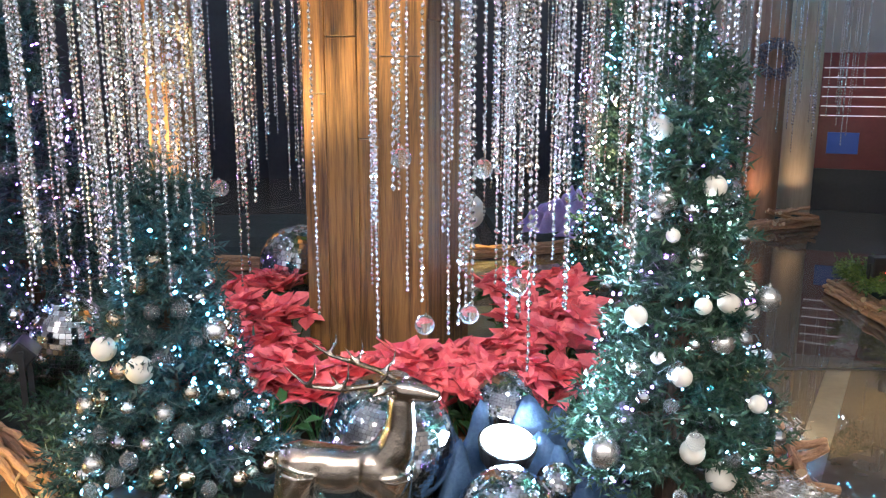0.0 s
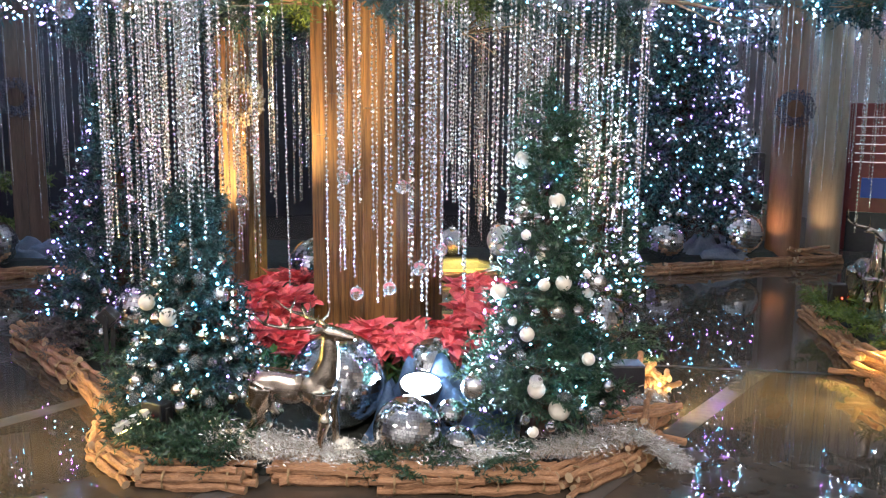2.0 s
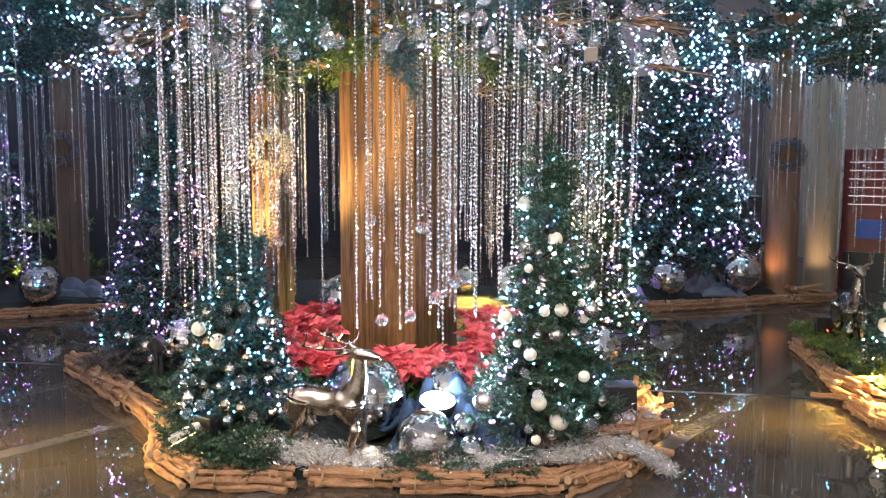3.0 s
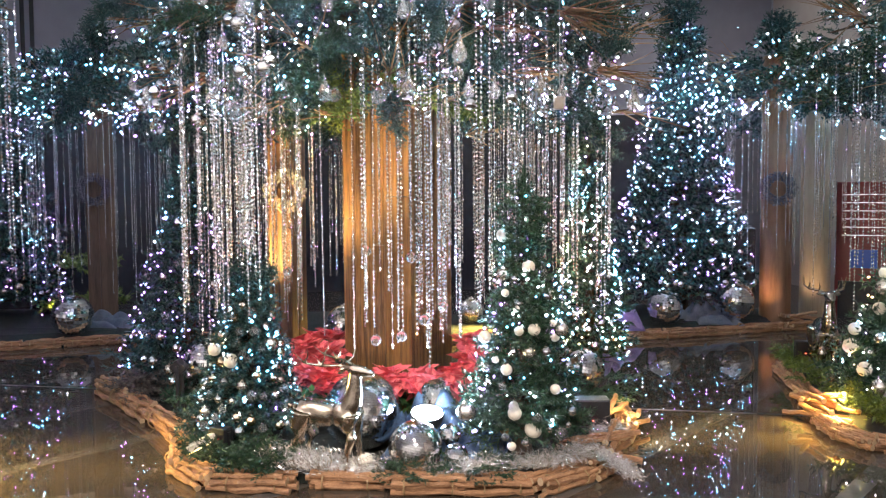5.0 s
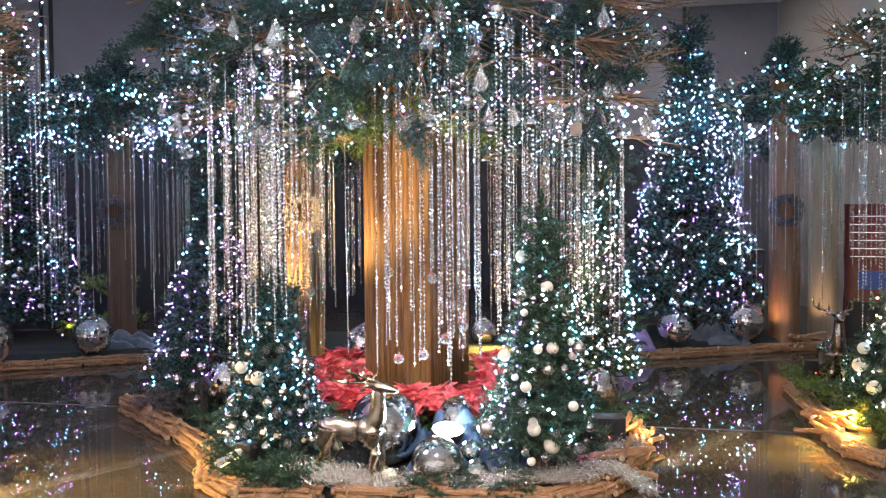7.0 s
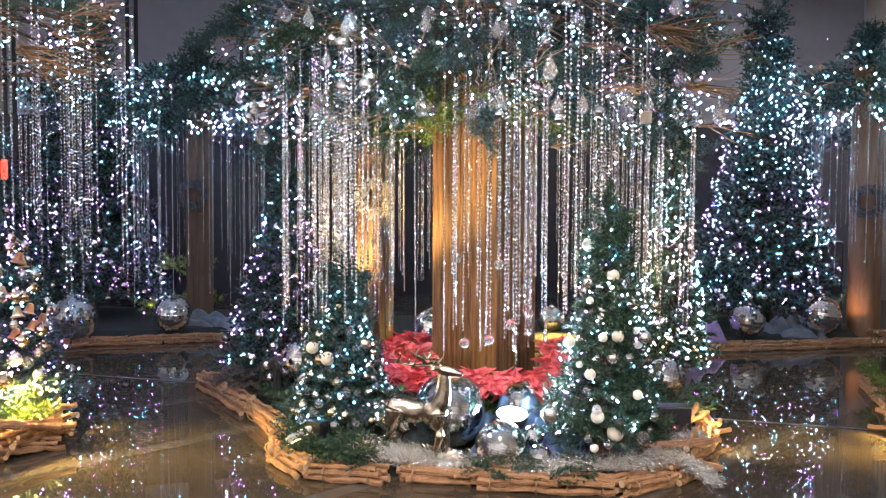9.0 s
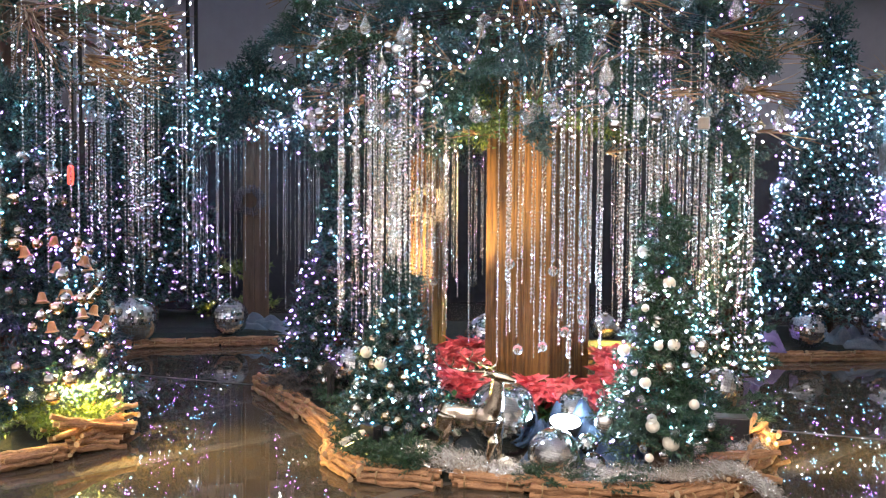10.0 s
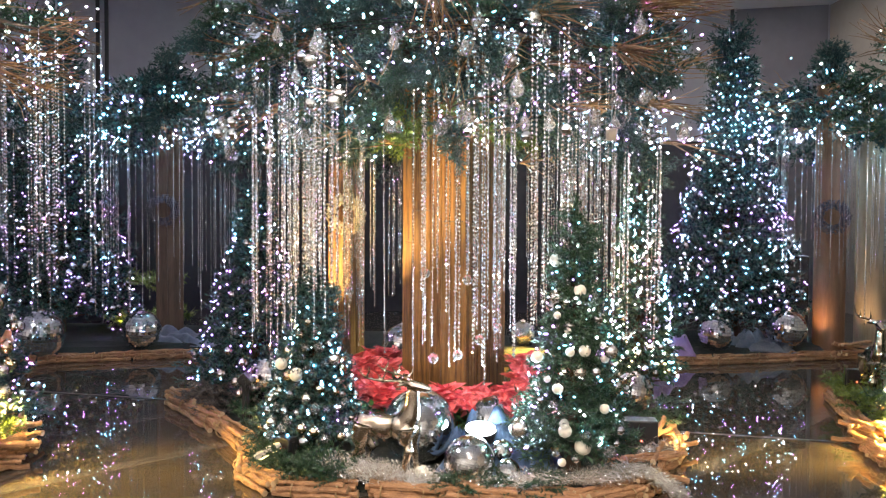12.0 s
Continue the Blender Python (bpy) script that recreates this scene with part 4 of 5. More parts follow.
def mirror_ball(at, r, rows, label):
    ball = tagged(link("mirror_ball", None, m=pose(*at, 8, 5, rnd.uniform(0, 90))), label, "mirror ball", "mirror balls")
    bm = bmesh.new()
    bmesh.ops.create_uvsphere(bm, u_segments=24, v_segments=14, radius=r * 0.985)
    part("core", bm, M_GROUT, ball, smooth=True)
    s = Soup()
    rg = random.Random(rows)
    for i in range(rows):
        th = math.pi * (i + 0.5) / rows
        n = max(4, int(2 * rows * math.sin(th)))
        for j in range(n):
            ph = 2 * math.pi * (j + 0.5 * (i % 2)) / n
            d = Vector((math.sin(th) * math.cos(ph), math.sin(th) * math.sin(ph), math.cos(th)))
            hw, hh = r * math.pi / n * math.sin(th) * 0.93, r * math.pi / rows / 2 * 0.93
            up = Vector((0, 0, 1))
            e1 = d.cross(up).normalized()
            e2 = e1.cross(d).normalized()
            e1 = e1 + d * rg.gauss(0, 0.03)
            e2 = e2 + d * rg.gauss(0, 0.03)
            c = d * r * 1.002
            s.add([c - e1 * hw - e2 * hh, c + e1 * hw - e2 * hh, c + e1 * hw + e2 * hh, c - e1 * hw + e2 * hh], [(0, 1, 2, 3)])
    tagged(link("mirror_tiles", s.mesh("mirror_tiles", M_MIRROR), ball), "small square mirror tiles", kind="stuff")
    part("cap", turned([(r * 0.16, r * 0.97), (r * 0.16, r * 1.04), (r * 0.05, r * 1.05)], 12), M_SATIN, ball)
    return ball


mirror_ball((-0.18, 2.88, 0.33), 0.24, 50, "large mirror ball behind the silver deer")
mirror_ball((0.22, 2.6, 0.2), 0.158, 38, "mirror ball on silver tinsel before a floodlight")
mirror_ball((0.26, 3.1, 0.36), 0.14, 40, "large mirror ball among the poinsettias")
mirror_ball((0.4, 2.74, 0.24), 0.072, 18, "small mirror ball on silver tinsel")
mirror_ball((0.46, 2.6, 0.16), 0.074, 18, "small mirror ball on silver tinsel")
mirror_ball((-1.75, 3.95, 0.38), 0.2, 24, "mirror ball between two fir trees")
mirror_ball((-0.75, 4.5, 0.6), 0.2, 24, "mirror ball behind the timber post")
mirror_ball((2.9, 8.66, 0.37), 0.24, 20, "large mirror ball at the foot of a tall fir")
mirror_ball((2.04, 8.28, 0.32), 0.21, 20, "large mirror ball at the foot of a tall fir")
mirror_ball((-4.74, 6.62, 0.33), 0.235, 20, "large mirror ball beside a dark post")
mirror_ball((-5.56, 5.86, 0.35), 0.28, 24, "very large mirror ball at the foot of a tall fir")
mirror_ball((3.4, 4.9, 0.36), 0.18, 20, "mirror ball under a bright fir tree")
mirror_ball((1.15, 4.3, 0.34), 0.16, 22, "mirror ball behind the slim fir tree")


# ---- silver deer ----
def deer(x, y, z, s, turn, label):
    """A slim standing stag: body, neck, head, legs and antlers in one cast."""
    sp = Soup()
    flat = Matrix.Diagonal((1, 0.82, 1, 1))
    bv, bf = ring_verts(BALL_PROFILE, 16)
    for bx, by, bz, rx, ry, rz in ((-0.135, 0, 0.322, 0.08, 0.062, 0.074), (-0.04, 0, 0.312, 0.11, 0.058, 0.072), (0.075, 0, 0.318, 0.085, 0.064, 0.08),
                                   (-0.15, 0.035, 0.275, 0.055, 0.035, 0.075), (-0.15, -0.035, 0.275, 0.055, 0.035, 0.075),
                                   (0.11, 0.036, 0.29, 0.045, 0.03, 0.07), (0.11, -0.036, 0.29, 0.045, 0.03, 0.07)):
        sp.add(bv, bf, Matrix.Translation((bx, by, bz)) @ Matrix.Diagonal((rx, ry, rz, 1)))
    sp.add(*tube([(-0.215, 0, 0.325), (-0.2, 0, 0.328), (-0.15, 0, 0.325), (-0.08, 0, 0.328), (0.0, 0, 0.322), (0.07, 0, 0.318), (0.12, 0, 0.33), (0.155, 0, 0.345)], [0.018, 0.05, 0.07, 0.064, 0.062, 0.072, 0.07, 0.03], 16), flat)
    sp.add(*tube([(0.085, 0, 0.33), (0.125, 0, 0.39), (0.14, 0, 0.45), (0.143, 0, 0.53), (0.145, 0, 0.555)], [0.072, 0.06, 0.045, 0.036, 0.028], 12), flat)
    sp.add(*tube([(0.105, 0, 0.556), (0.135, 0, 0.565), (0.18, 0, 0.558), (0.225, 0, 0.548), (0.252, 0, 0.545)], [0.014, 0.034, 0.03, 0.02, 0.013], 10))
    for sy in (-1, 1):
        sp.add(*tube([(0.13, 0.035 * sy, 0.32), (0.135, 0.038 * sy, 0.2), (0.13 + 0.02 * sy, 0.036 * sy, 0.12), (0.13 + 0.015 * sy, 0.036 * sy, 0.02), (0.15 + 0.015 * sy, 0.036 * sy, 0.0)], [0.05, 0.03, 0.019, 0.014, 0.018], 8))
        sp.add(*tube([(-0.14, 0.035 * sy, 0.33), (-0.16, 0.04 * sy, 0.24), (-0.13 + 0.02 * sy, 0.04 * sy, 0.185), (-0.175 + 0.03 * sy, 0.038 * sy, 0.12), (-0.19 + 0.03 * sy, 0.038 * sy, 0.02), (-0.175 + 0.03 * sy, 0.038 * sy, 0.0)], [0.062, 0.052, 0.034, 0.02, 0.014, 0.018], 8))
        sp.add(*tube([(0.135, 0.02 * sy, 0.57), (0.1, 0.055 * sy, 0.575), (0.075, 0.075 * sy, 0.568)], [0.008, 0.014, 0.002], 6))
        main = [(0.145, 0.015 * sy, 0.575), (0.085, 0.05 * sy, 0.592), (0.0, 0.1 * sy, 0.596), (-0.085, 0.12 * sy, 0.612), (-0.15, 0.11 * sy, 0.665)]
        sp.add(*tube(main, [0.011, 0.01, 0.009, 0.007, 0.003], 7))
        for b, e in ((1, (0.125, 0.06 * sy, 0.672)), (2, (0.02, 0.1 * sy, 0.69)), (3, (-0.06, 0.13 * sy, 0.7)), (2, (-0.04, 0.1 * sy, 0.655))):
            q = main[b]
            sp.add(*tube([q, ((q[0] + e[0]) / 2 + 0.01, (q[1] + e[1]) / 2, (q[2] + e[2]) / 2 - 0.01), e], [0.008, 0.006, 0.002], 6))
    sp.add(*tube([(-0.2, 0, 0.345), (-0.235, 0, 0.35), (-0.245, 0, 0.32)], [0.016, 0.014, 0.003], 6))
    ob = link("deer_figure", sp.mesh("deer_figure", M_SILVER, smooth=True), m=pose(x, y, z, 0, 0, turn) @ Matrix.Diagonal((*s, 1)))
    rm = ob.modifiers.new("cast", "REMESH")
    rm.mode, rm.voxel_size, rm.use_smooth_shade = "VOXEL", 0.0045, True
    sm = ob.modifiers.new("soften", "SMOOTH")
    sm.factor, sm.iterations = 0.5, 8
    return tagged(ob, label, "deer figure")


deer(-0.27, 2.52, 0.06, (1.1, 1.15, 1.08), -5, "polished silver standing deer figure with antlers")
deer(3.13, 5.35, 0.1, (1.3, 1.3, 1.3), -95, "polished silver deer figure beside a bright fir")


# ---- poinsettias ----
def poinsettia_mesh(seed):
    rg = random.Random(seed)
    s = Soup()
    for tier, (n, ln, lift) in enumerate(((6, 0.09, 0.25), (5, 0.065, 0.6), (4, 0.04, 1.0))):
        for i in range(n):
            a = 2 * math.pi * (i + 0.5 * tier) / n + rg.uniform(-0.2, 0.2)
            k = ln * rg.uniform(0.8, 1.2)
            w = k * 0.3
            pts = [(0, 0, 0), (k * 0.35, w * 0.7, 0.008), (k * 0.6, w, 0.004), (k * 1.0, 0, -0.015), (k * 0.6, -w, 0.004), (k * 0.35, -w * 0.7, 0.008), (k * 0.5, 0, -0.004)]
            m = Euler((rg.uniform(-0.3, 0.3), -math.atan(lift) + rg.uniform(-0.2, 0.2), a), "XYZ").to_matrix().to_4x4()
            m = Matrix.Translation((0, 0, 0.006 * tier)) @ m
            s.add(pts, [(0, 1, 6), (1, 2, 6), (2, 3, 6), (3, 4, 6), (4, 5, 6), (5, 0, 6)], m)
    return s.mesh("flower", M_RED)


def leafage_mesh(seed):
    rg = random.Random(seed)
    s = Soup()
    for i in range(26):
        a, k, z = rg.uniform(0, 6.3), rg.uniform(0.05, 0.13), rg.uniform(-0.16, 0.0)
        pts = [(0, 0, 0), (0.04, 0.022, 0.006), (0.09, 0, -0.012), (0.04, -0.022, 0.006)]
        s.add(pts, [(0, 1, 2), (0, 2, 3)], Matrix.Translation((math.cos(a) * k, math.sin(a) * k, z)) @ Euler((rg.uniform(-0.5, 0.5), rg.uniform(-0.5, 0.5), a)).to_matrix().to_4x4())
        s.add(*tube([(0, 0, -0.28), (math.cos(a) * k, math.sin(a) * k, z)], [0.004, 0.003], 3))
    return s.mesh("leaves", M_LEAF)


FLOWERS = [poinsettia_mesh(i) for i in range(4)]
LEAVES = leafage_mesh(5)
rng = random.Random(81)
spots_p = [(-0.78 + 0.155 * i + rng.uniform(-0.03, 0.03), 3.24 + 0.05 * math.cos(i * 2.3), 0.4 + 0.04 * math.sin(i * 2.1)) for i in range(10)]
spots_p += [(-0.66, 3.52, 0.43), (-0.86, 3.6, 0.45), (-0.72, 3.85, 0.48), (-0.95, 3.9, 0.5), (-0.9, 4.2, 0.54), (0.3, 3.52, 0.43), (0.48, 3.6, 0.45), (0.4, 3.85, 0.49), (0.6, 3.9, 0.5), (0.35, 4.2, 0.54), (0.62, 4.25, 0.54), (-0.15, 3.42, 0.4), (0.08, 3.44, 0.4)]
for px, py, pz in spots_p:
    plant = tagged(link("poinsettia", None, m=pose(px, py, pz, 0, 0, rng.uniform(0, 360))), "poinsettia plant with bright red bracts", "poinsettia", "poinsettias round the post")
    link("leaves", LEAVES, plant)
    part("pot", turned([(0.05, -pz + 0.12), (0.065, -0.24), (0.07, -0.24), (0.07, -0.22)], 12), M_BELL, plant)
    for i in range(7):
        a, k = i * 2.4 + rng.uniform(-0.3, 0.3), 0.035 + 0.02 * i
        link("flower", rng.choice(FLOWERS), plant, m=pose(math.cos(a) * k, math.sin(a) * k, 0.05 - k * 0.35, rng.uniform(-30, 30), rng.uniform(-30, 30) , rng.uniform(0, 360)) @ Matrix.Scale(rng.uniform(1.05, 1.5), 4))


# ---- tinsel, fir boughs, gauze ----
def tinsel(points, seed, n, spread, label):
    rg = random.Random(seed)
    s = Soup()
    for i in range(n):
        t = rg.random() * (len(points) - 1)
        if noise.noise(Vector((t * 2.3, seed, 0))) < rg.uniform(-0.7, 0.15):
            continue
        k = min(int(t), len(points) - 2)
        p = Vector(points[k]).lerp(Vector(points[k + 1]), t - k)
        p += Vector((rg.gauss(0, spread), rg.gauss(0, spread), abs(rg.gauss(0, spread * 0.7))))
        d = Vector((rg.gauss(0, 1), rg.gauss(0, 1), rg.gauss(0.3, 1))).normalized()
        w = d.orthogonal().normalized() * rg.uniform(0.0008, 0.0018)
        ln = rg.uniform(0.008, 0.022)
        bend = Vector((rg.gauss(0, 0.3), rg.gauss(0, 0.3), rg.gauss(-0.2, 0.3))) * ln
        s.add([p - w, p + w, p + d * ln + w + bend * 0.4, p + d * ln - w + bend * 0.4, p + d * ln * 1.7 + bend], [(0, 1, 2, 3), (3, 2, 4)])
    return tagged(link("tinsel_garland", s.mesh("tinsel_garland", M_TINSEL)), label, "tinsel", kind="stuff")


tinsel([(-0.6, 2.47, 0.09), (-0.4, 2.5, 0.09), (-0.12, 2.5, 0.09), (0.04, 2.5, 0.08), (0.45, 2.52, 0.08), (0.6, 2.56, 0.11), (0.9, 2.64, 0.12), (1.05, 2.72, 0.12), (1.25, 2.92, 0.12)], 91, 22000, 0.045, "feathery silver tinsel garland along the stick border")
tinsel([(1.1, 2.82, 0.15), (1.27, 2.84, 0.14), (1.4, 2.82, 0.07), (1.48, 2.76, 0.03)], 92, 7000, 0.03, "silver tinsel spilling over the stick border")
tinsel([(1.25, 3.18, 0.17), (1.42, 3.3, 0.17)], 93, 2600, 0.035, "silver tinsel before the black floodlight")
tinsel([(-0.62, 2.5, 0.12), (-0.5, 2.45, 0.13), (-0.36, 2.46, 0.12), (-0.2, 2.5, 0.08)], 94, 9000, 0.05, "silver tinsel at the deer's feet")


def boughs(name, points, seed, n, size, mat, label):
    rg = random.Random(seed)
    s = Soup()
    for i in range(n):
        x, y, z, sp = rg.choice(points)
        a = rg.uniform(0, 6.3)
        k = sp * math.sqrt(rg.random())
        out = Vector((math.cos(a), math.sin(a), rg.uniform(-0.1, 0.45)))
        v, f = rg.choice(SPRAYS)
        s.add(v, f, frame_of(out, Vector((x + math.cos(a) * k, y + math.sin(a) * k, z + rg.uniform(0, 0.09))), size * rg.uniform(0.7, 1.3), rg.uniform(-0.6, 0.6)))
    return tagged(link(name, s.mesh(name, mat)), label, "fir boughs", kind="stuff")


boughs("fir_boughs", [(-1.75, 3.85, 0.1, 0.18), (-1.35, 3.4, 0.1, 0.18), (-1.12, 2.98, 0.1, 0.1), (-1.0, 2.62, 0.08, 0.1), (-0.86, 2.5, 0.08, 0.1), (-0.68, 2.48, 0.08, 0.08)], 71, 230, 0.17, M_FIR, "cut dark green fir boughs laid along the border")
boughs("fir_boughs", [(0.22, 2.52, 0.05, 0.1), (0.6, 2.56, 0.06, 0.1), (1.2, 3.9, 0.12, 0.22), (1.1, 4.3, 0.12, 0.25), (1.3, 4.6, 0.12, 0.2)], 72, 150, 0.13, M_FIR, "cut green fir boughs among the ornaments")
boughs("fir_boughs", [(-2.45, 4.2, 0.1, 0.16), (-2.15, 3.98, 0.1, 0.2), (-2.2, 4.0, 0.22, 0.12)], 73, 150, 0.15, M_FROST, "frosted brown-grey boughs at a fir tree's foot")
# boughs by the border floods carry the yellow light in their colour
boughs("fir_boughs", [(3.3, 4.65, 0.14, 0.2), (3.3, 4.1, 0.14, 0.18), (3.2, 5.2, 0.14, 0.2), (3.45, 3.85, 0.14, 0.2), (3.2, 5.8, 0.14, 0.2)], 74, 240, 0.2, M_FIRLIT, "cut fir boughs along the border, yellow light put into their green")
boughs("fir_boughs", [(-3.25, 2.35, 0.14, 0.16), (-3.5, 2.85, 0.14, 0.16), (-3.4, 2.05, 0.14, 0.2)], 75, 150, 0.2, M_FIRLIT, "cut fir boughs along the border, yellow light put into their green")
# this bush is tinted as if lit yellow from its foot
boughs("fir_boughs", [(-5.85, 8.4, 0.2, 0.3), (-5.88, 8.35, 0.75, 0.28)], 76, 90, 0.34, M_FIRLIT, "fir bush beside the dark post, yellow light put into its green")


def gauze(name, x0, x1, y0, y1, h, mat, label, seed):
    bm = bmesh.new()
    n = 30
    g = [[bm.verts.new((x0 + (x1 - x0) * i / n, y0 + (y1 - y0) * j / n, 0.1 + h * noise.noise(Vector((i * 0.22 + seed, j * 0.22, 0))) * min(1, min(i, n - i, j, n - j) / 4) + h * 0.6 * math.sin(math.pi * i / n) * math.sin(math.pi * j / n))) for j in range(n + 1)] for i in range(n + 1)]
    for i in range(n):
        for j in range(n):
            bm.faces.new((g[i][j], g[i + 1][j], g[i + 1][j + 1], g[i][j + 1]))
    bmesh.ops.solidify(bm, geom=bm.faces[:], thickness=0.004)
    return tagged(part(name, bm, mat, smooth=True), label, "gauze", kind="stuff")


gauze("gauze", 0.8, 1.8, 7.85, 8.6, 0.38, M_LILAC, "crumpled lilac gauze at the far border", 1)
gauze("gauze", 2.1, 3.0, 8.45, 9.0, 0.22, M_BLUECLOTH, "crumpled pale blue gauze at the far border", 2)
gauze("gauze", -5.3, -4.0, 6.95, 7.5, 0.2, M_BLUECLOTH, "crumpled pale blue gauze at the far border", 3)
gauze("gauze", -0.02, 0.72, 2.68, 3.2, 0.36, M_DEEPGAUZE, "crumpled deep blue gauze under the mirror balls", 4)


# ---- floodlights ----
def floodlight(at, size, yaw, tilt, face, label, led=False):
    fl = tagged(link("floodlight", None, m=pose(*at, 0, 0, yaw)), label, "floodlight")
    w, h, d = size
    hs = part("housing", box(-w / 2, w / 2, -d / 2, d / 2, -h / 2, h / 2, 0.008, m=pose(0, 0, 0, tilt, 0, 0)), M_BLACKMETAL, fl)
    if face is not None:
        part("glass", box(-w / 2 + 0.008, w / 2 - 0.008, -d / 2 - 0.004, -d / 2 + 0.002, -h / 2 + 0.008, h / 2 - 0.008, m=pose(0, 0, 0, tilt, 0, 0)), face, hs)
    for sx in (-1, 1):
        part("bracket", box(sx * (w / 2 + 0.004) - 0.004, sx * (w / 2 + 0.004) + 0.004, -0.012, 0.012, -at[2] + 0.08, 0.02), M_BLACKMETAL, fl)
    if led:
        part("led", turned([(0.004, 0), (0.004, 0.004)], 8), M_REDLED, hs, "red signal light", m=pose(0, -d / 2 - 0.006, -h / 4, 90, 0, 0))
    return fl


floodlight((1.22, 3.3, 0.28), (0.22, 0.17, 0.14), 10, 0, None, "black floodlight box under silver tinsel", True)
floodlight((-1.0, 2.62, 0.22), (0.13, 0.09, 0.08), -20, 0, None, "small black floodlight box among fir boughs", True)
floodlight((3.06, 5.75, 0.3), (0.16, 0.14, 0.1), 0, 0, None, "black floodlight box beside the silver deer", True)
floodlight((-1.78, 3.58, 0.42), (0.14, 0.1, 0.08), 105, -45, None, "small black floodlight behind the small fir, lighting the post")
bar = tagged(link("flood_bar", None, m=pose(-1.1, 2.56, 0.18, 0, -24, 30)), "slim pale floodlight bar leaning over the stick border", "floodlight")
bh = part("housing", box(-0.09, 0.09, -0.03, 0.03, -0.02, 0.02, 0.006), M_PALEWALL, bar)
part("glass", box(-0.09, 0.09, -0.016, 0.016, -0.026, -0.0205), M_WARMFACE, bh)
par = tagged(link("par_light", None, m=look((0.24, 2.84, 0.335), (0.34, 2.58, 1.45))), "round bright white floodlight shining over the mirror balls", "floodlight")
ph = part("housing", turned([(0.06, 0.1), (0.09, 0.06), (0.104, 0.0), (0.104, -0.012), (0.097, -0.012)], 24), M_BLACKMETAL, par)
part("glass", turned([(0.095, -0.014), (0.095, -0.008)], 24), M_FLOODFACE, ph)
part("stand", box(-0.012, 0.012, -0.09, 0.0, 0.06, 0.075), M_BLACKMETAL, par)
lamp("flood_lamp", "SPOT", look((1.36, 3.5, 0.26), (2.1, 4.2, 0.0)), 22, WARM, cone=120, soft=0.05)
lamp("flood_lamp", "SPOT", look((-1.28, 2.6, 0.3), (-1.6, 2.6, 0.05)), 2.5, WARM, cone=130, soft=0.03)
lamp("flood_lamp", "SPOT", look((3.0, 4.2, 0.32), (2.84, 4.14, 0.08)), 130, (1.0, 0.72, 0.2), cone=108, soft=0.05)
lamp("flood_lamp", "SPOT", look((-3.2, 2.35, 0.5), (-2.9, 2.2, 0.08)), 260, (1.0, 0.72, 0.2), cone=150, soft=0.05)
lamp("flood_lamp", "SPOT", look((-2.98, 2.3, 0.3), (-3.55, 2.45, 2.9)), 110, (1.0, 0.74, 0.3), cone=60, soft=0.04)
lamp("flood_lamp", "SPOT", look((0.25, 2.83, 0.37), (0.32, 2.3, 0.9)), 190, COOL, cone=176, soft=0.06)

lamp("flood_lamp", "SPOT", look((-0.1, 7.55, 0.5), (-0.1, 7.25, 0.05)), 90, (1.0, 0.7, 0.16), cone=150, soft=0.05)
bauble((-0.27, 7.95, 0.27), 0.17, "satin", "large baubles", "large satin-silver bauble on a far display bed")
bauble((0.28, 8.0, 0.31), 0.17, "cream", "large baubles", "large matte cream bauble on a far display bed")

lamp("flood_lamp", "SPOT", look((-6.0, 7.95, 0.25), (-5.9, 8.35, 0.7)), 16, (1.0, 0.8, 0.25), cone=110, soft=0.04)
# red light taken for a sign; lantern shape and cord are stand-ins
lan = tagged(link("red_sign_light", None, m=pose(-5.12, 4.4, 2.0)), "small red sign light, drawn as a lantern hanging from a canopy", "lantern")
part("shade", turned([(0.015, -0.1), (0.028, -0.085), (0.032, 0.0), (0.028, 0.085), (0.015, 0.1)], 14), M_REDGLOW, lan, smooth=True)
part("cord", turned([(0.003, 0.1), (0.003, 0.75)], 6), M_BLACKMETAL, lan)

jb = tagged(link("junction_box", None, m=pose(1.03, 3.0, 2.21, 0, 0, 8)), "small pale plastic box hanging among the strands", "junction box")
part("case", box(-0.034, 0.034, -0.02, 0.02, -0.038, 0.038, 0.006), M_STONE, jb)
part("cord", turned([(0.003, 0.038), (0.003, 0.65)], 6), M_WIRE, jb)

# ---- wreath, bells, red cabinet, speaker ----
w = Soup()
rg = random.Random(5)
for i in range(900):
    a, b = rg.uniform(0, 6.283), rg.uniform(0, 6.283)
    q = 0.062 * math.sqrt(rg.random())
    p = ((0.16 + q * math.cos(b)) * math.cos(a), q * math.sin(b), (0.16 + q * math.cos(b)) * math.sin(a))
    w.add(OCTA_V * rg.uniform(0.007, 0.013), OCTA_F, Matrix.Translation(p))
# same beads in two colours: golden light painted in, then dim shade
wreath = w.mesh("wreath", M_WREATH)
dull = w.mesh("dull_wreath", M_DULLBEAD)
tagged(link("bead_wreath", wreath, m=pose(-1.74, 5.66, 1.74)), "round wreath of glass beads hanging on a timber post", "wreath")
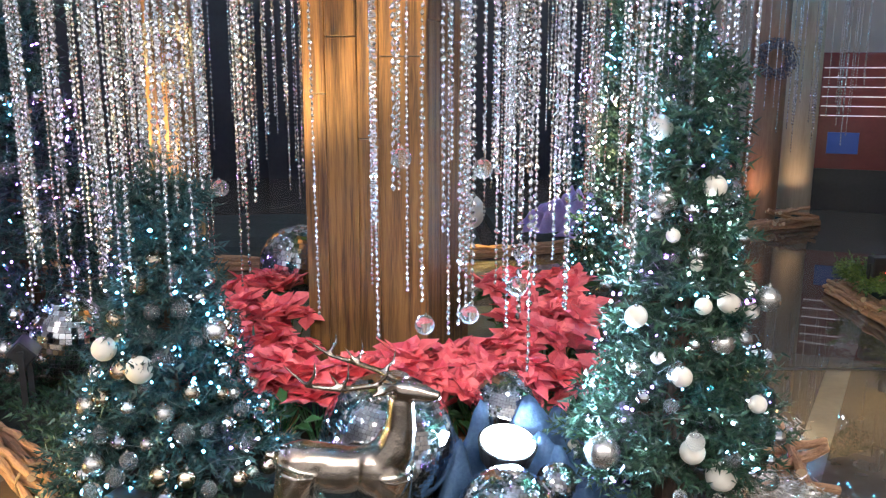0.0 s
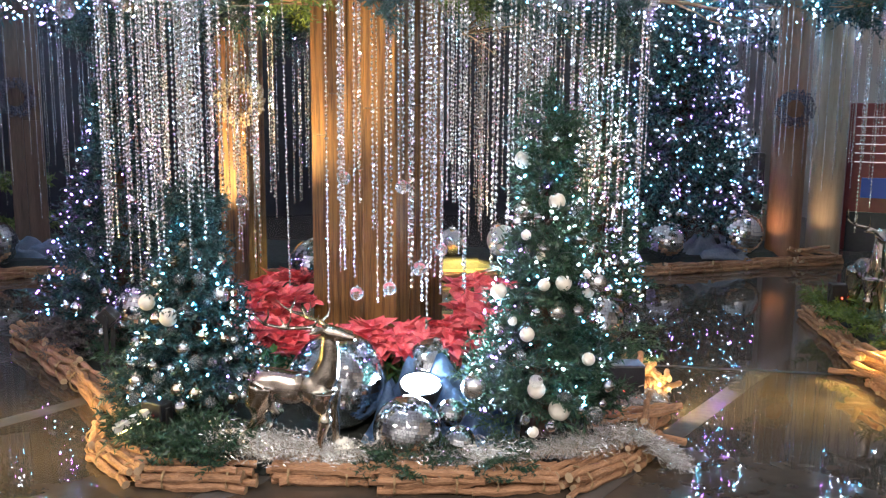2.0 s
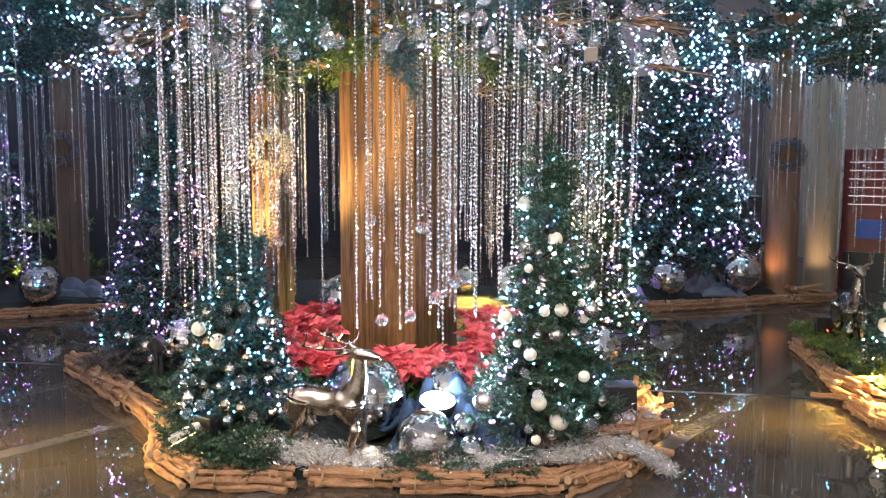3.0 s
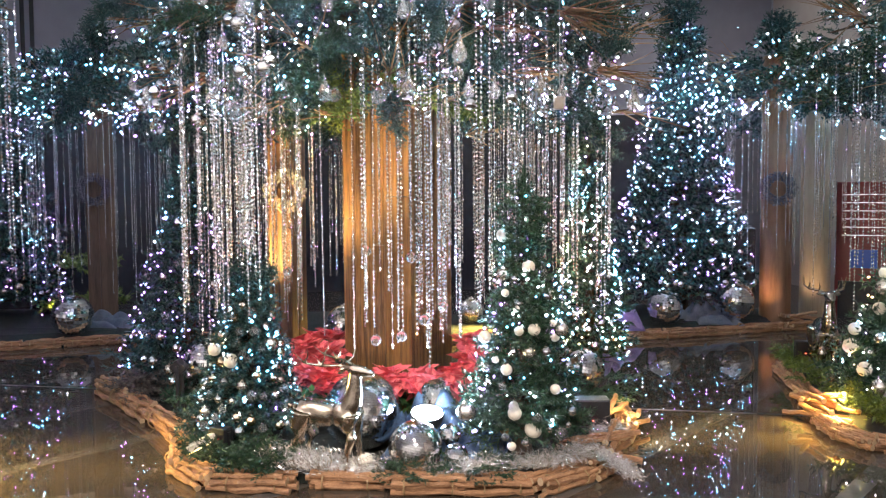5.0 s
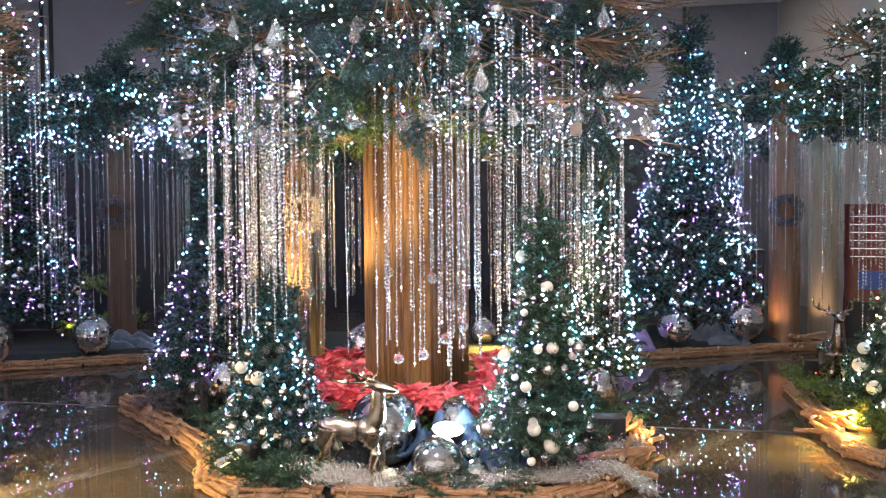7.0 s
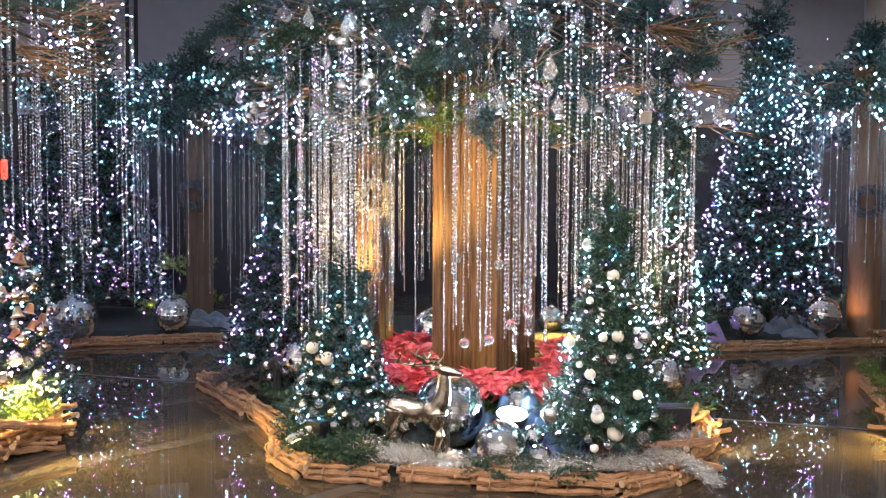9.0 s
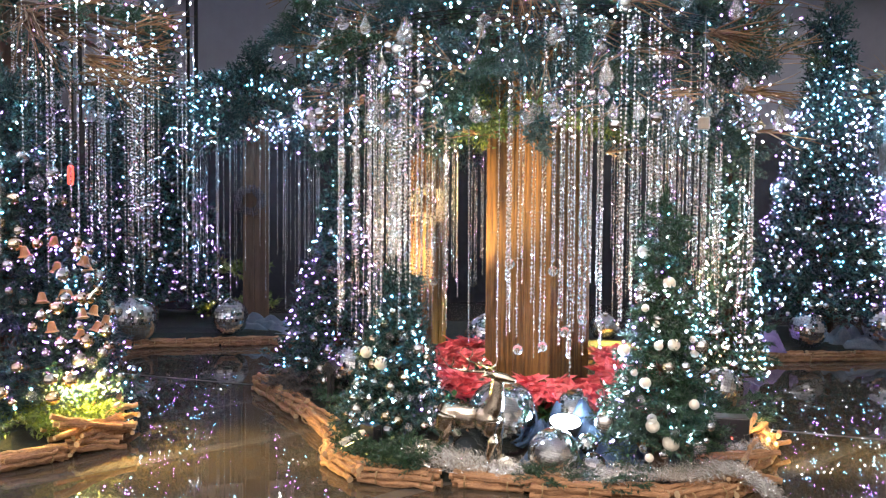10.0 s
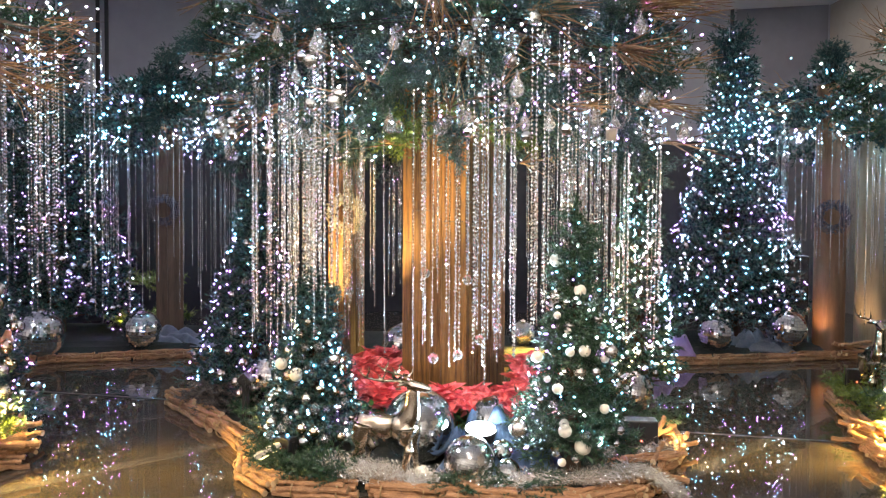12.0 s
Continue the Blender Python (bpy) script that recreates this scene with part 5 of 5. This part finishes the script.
tagged(link("bead_wreath", dull, m=pose(-5.0, 7.5, 1.8, 0, 0, 25)), "round wreath of glass beads hanging on a dark post", "wreath")
tagged(link("bead_wreath", dull, m=pose(3.44, 8.86, 1.75)), "round wreath of glass beads hanging on a round post", "wreath")
BELL = turned([(0.008, 0.075), (0.02, 0.07), (0.028, 0.04), (0.034, 0.012), (0.05, 0.0), (0.044, 0.0), (0.03, 0.012), (0.006, 0.06)], 14)
BELL_MESH = bpy.data.meshes.new("bell")
BELL.to_mesh(BELL_MESH)
BELL.free()
BELL_MESH.materials.append(M_BELL)
for i in range(16):
    a, t = rg.uniform(-0.75, 0.5), rg.uniform(0.16, 0.5)
    k = 0.82 * (1 - t) ** 0.85 + 0.04
    tagged(link("bell", BELL_MESH, m=pose(-3.92 + k * math.cos(a), 2.48 + k * math.sin(a), 0.12 + 2.5 * (0.08 + 0.88 * t), rg.uniform(-15, 15), rg.uniform(-15, 15), 0)), "terracotta bell hanging on a full fir tree", "bell", "terracotta bells")
cab = tagged(link("red_cabinet", None, m=pose(5.08, 10.3, 0, 0, 0, -22)), "tall red cabinet with lit tubes and a blue screen", "cabinet")
cb = part("body", box(-0.55, 0.55, -0.35, 0.35, 0, 1.85, 0.02), M_REDBOX, cab)
part("plinth", box(-0.5, 0.5, -0.37, -0.353, 0.0, 0.5, 0.004), M_BLACKMETAL, cab)
part("screen", box(-0.36, -0.02, -0.37, -0.353, 0.68, 0.93, 0.004), M_BLUESCREEN, cb)
for i in range(6):
    part("light_tube", box(-0.46, 0.42, -0.37, -0.353, 1.12 + 0.11 * i, 1.128 + 0.11 * i, 0.002), M_TUBE, cb)
sp_ = tagged(link("loudspeaker", None, m=pose(3.1, 9.35, 0)), "tall black loudspeaker beside a wooden post", "loudspeaker")
part("cabinet", box(-0.14, 0.14, -0.15, 0.15, 0, 1.25, 0.015), M_BLACKMETAL, sp_)
part("grille", box(-0.12, 0.12, -0.158, -0.153, 0.1, 1.2, 0.002), M_DARKWALL, sp_)
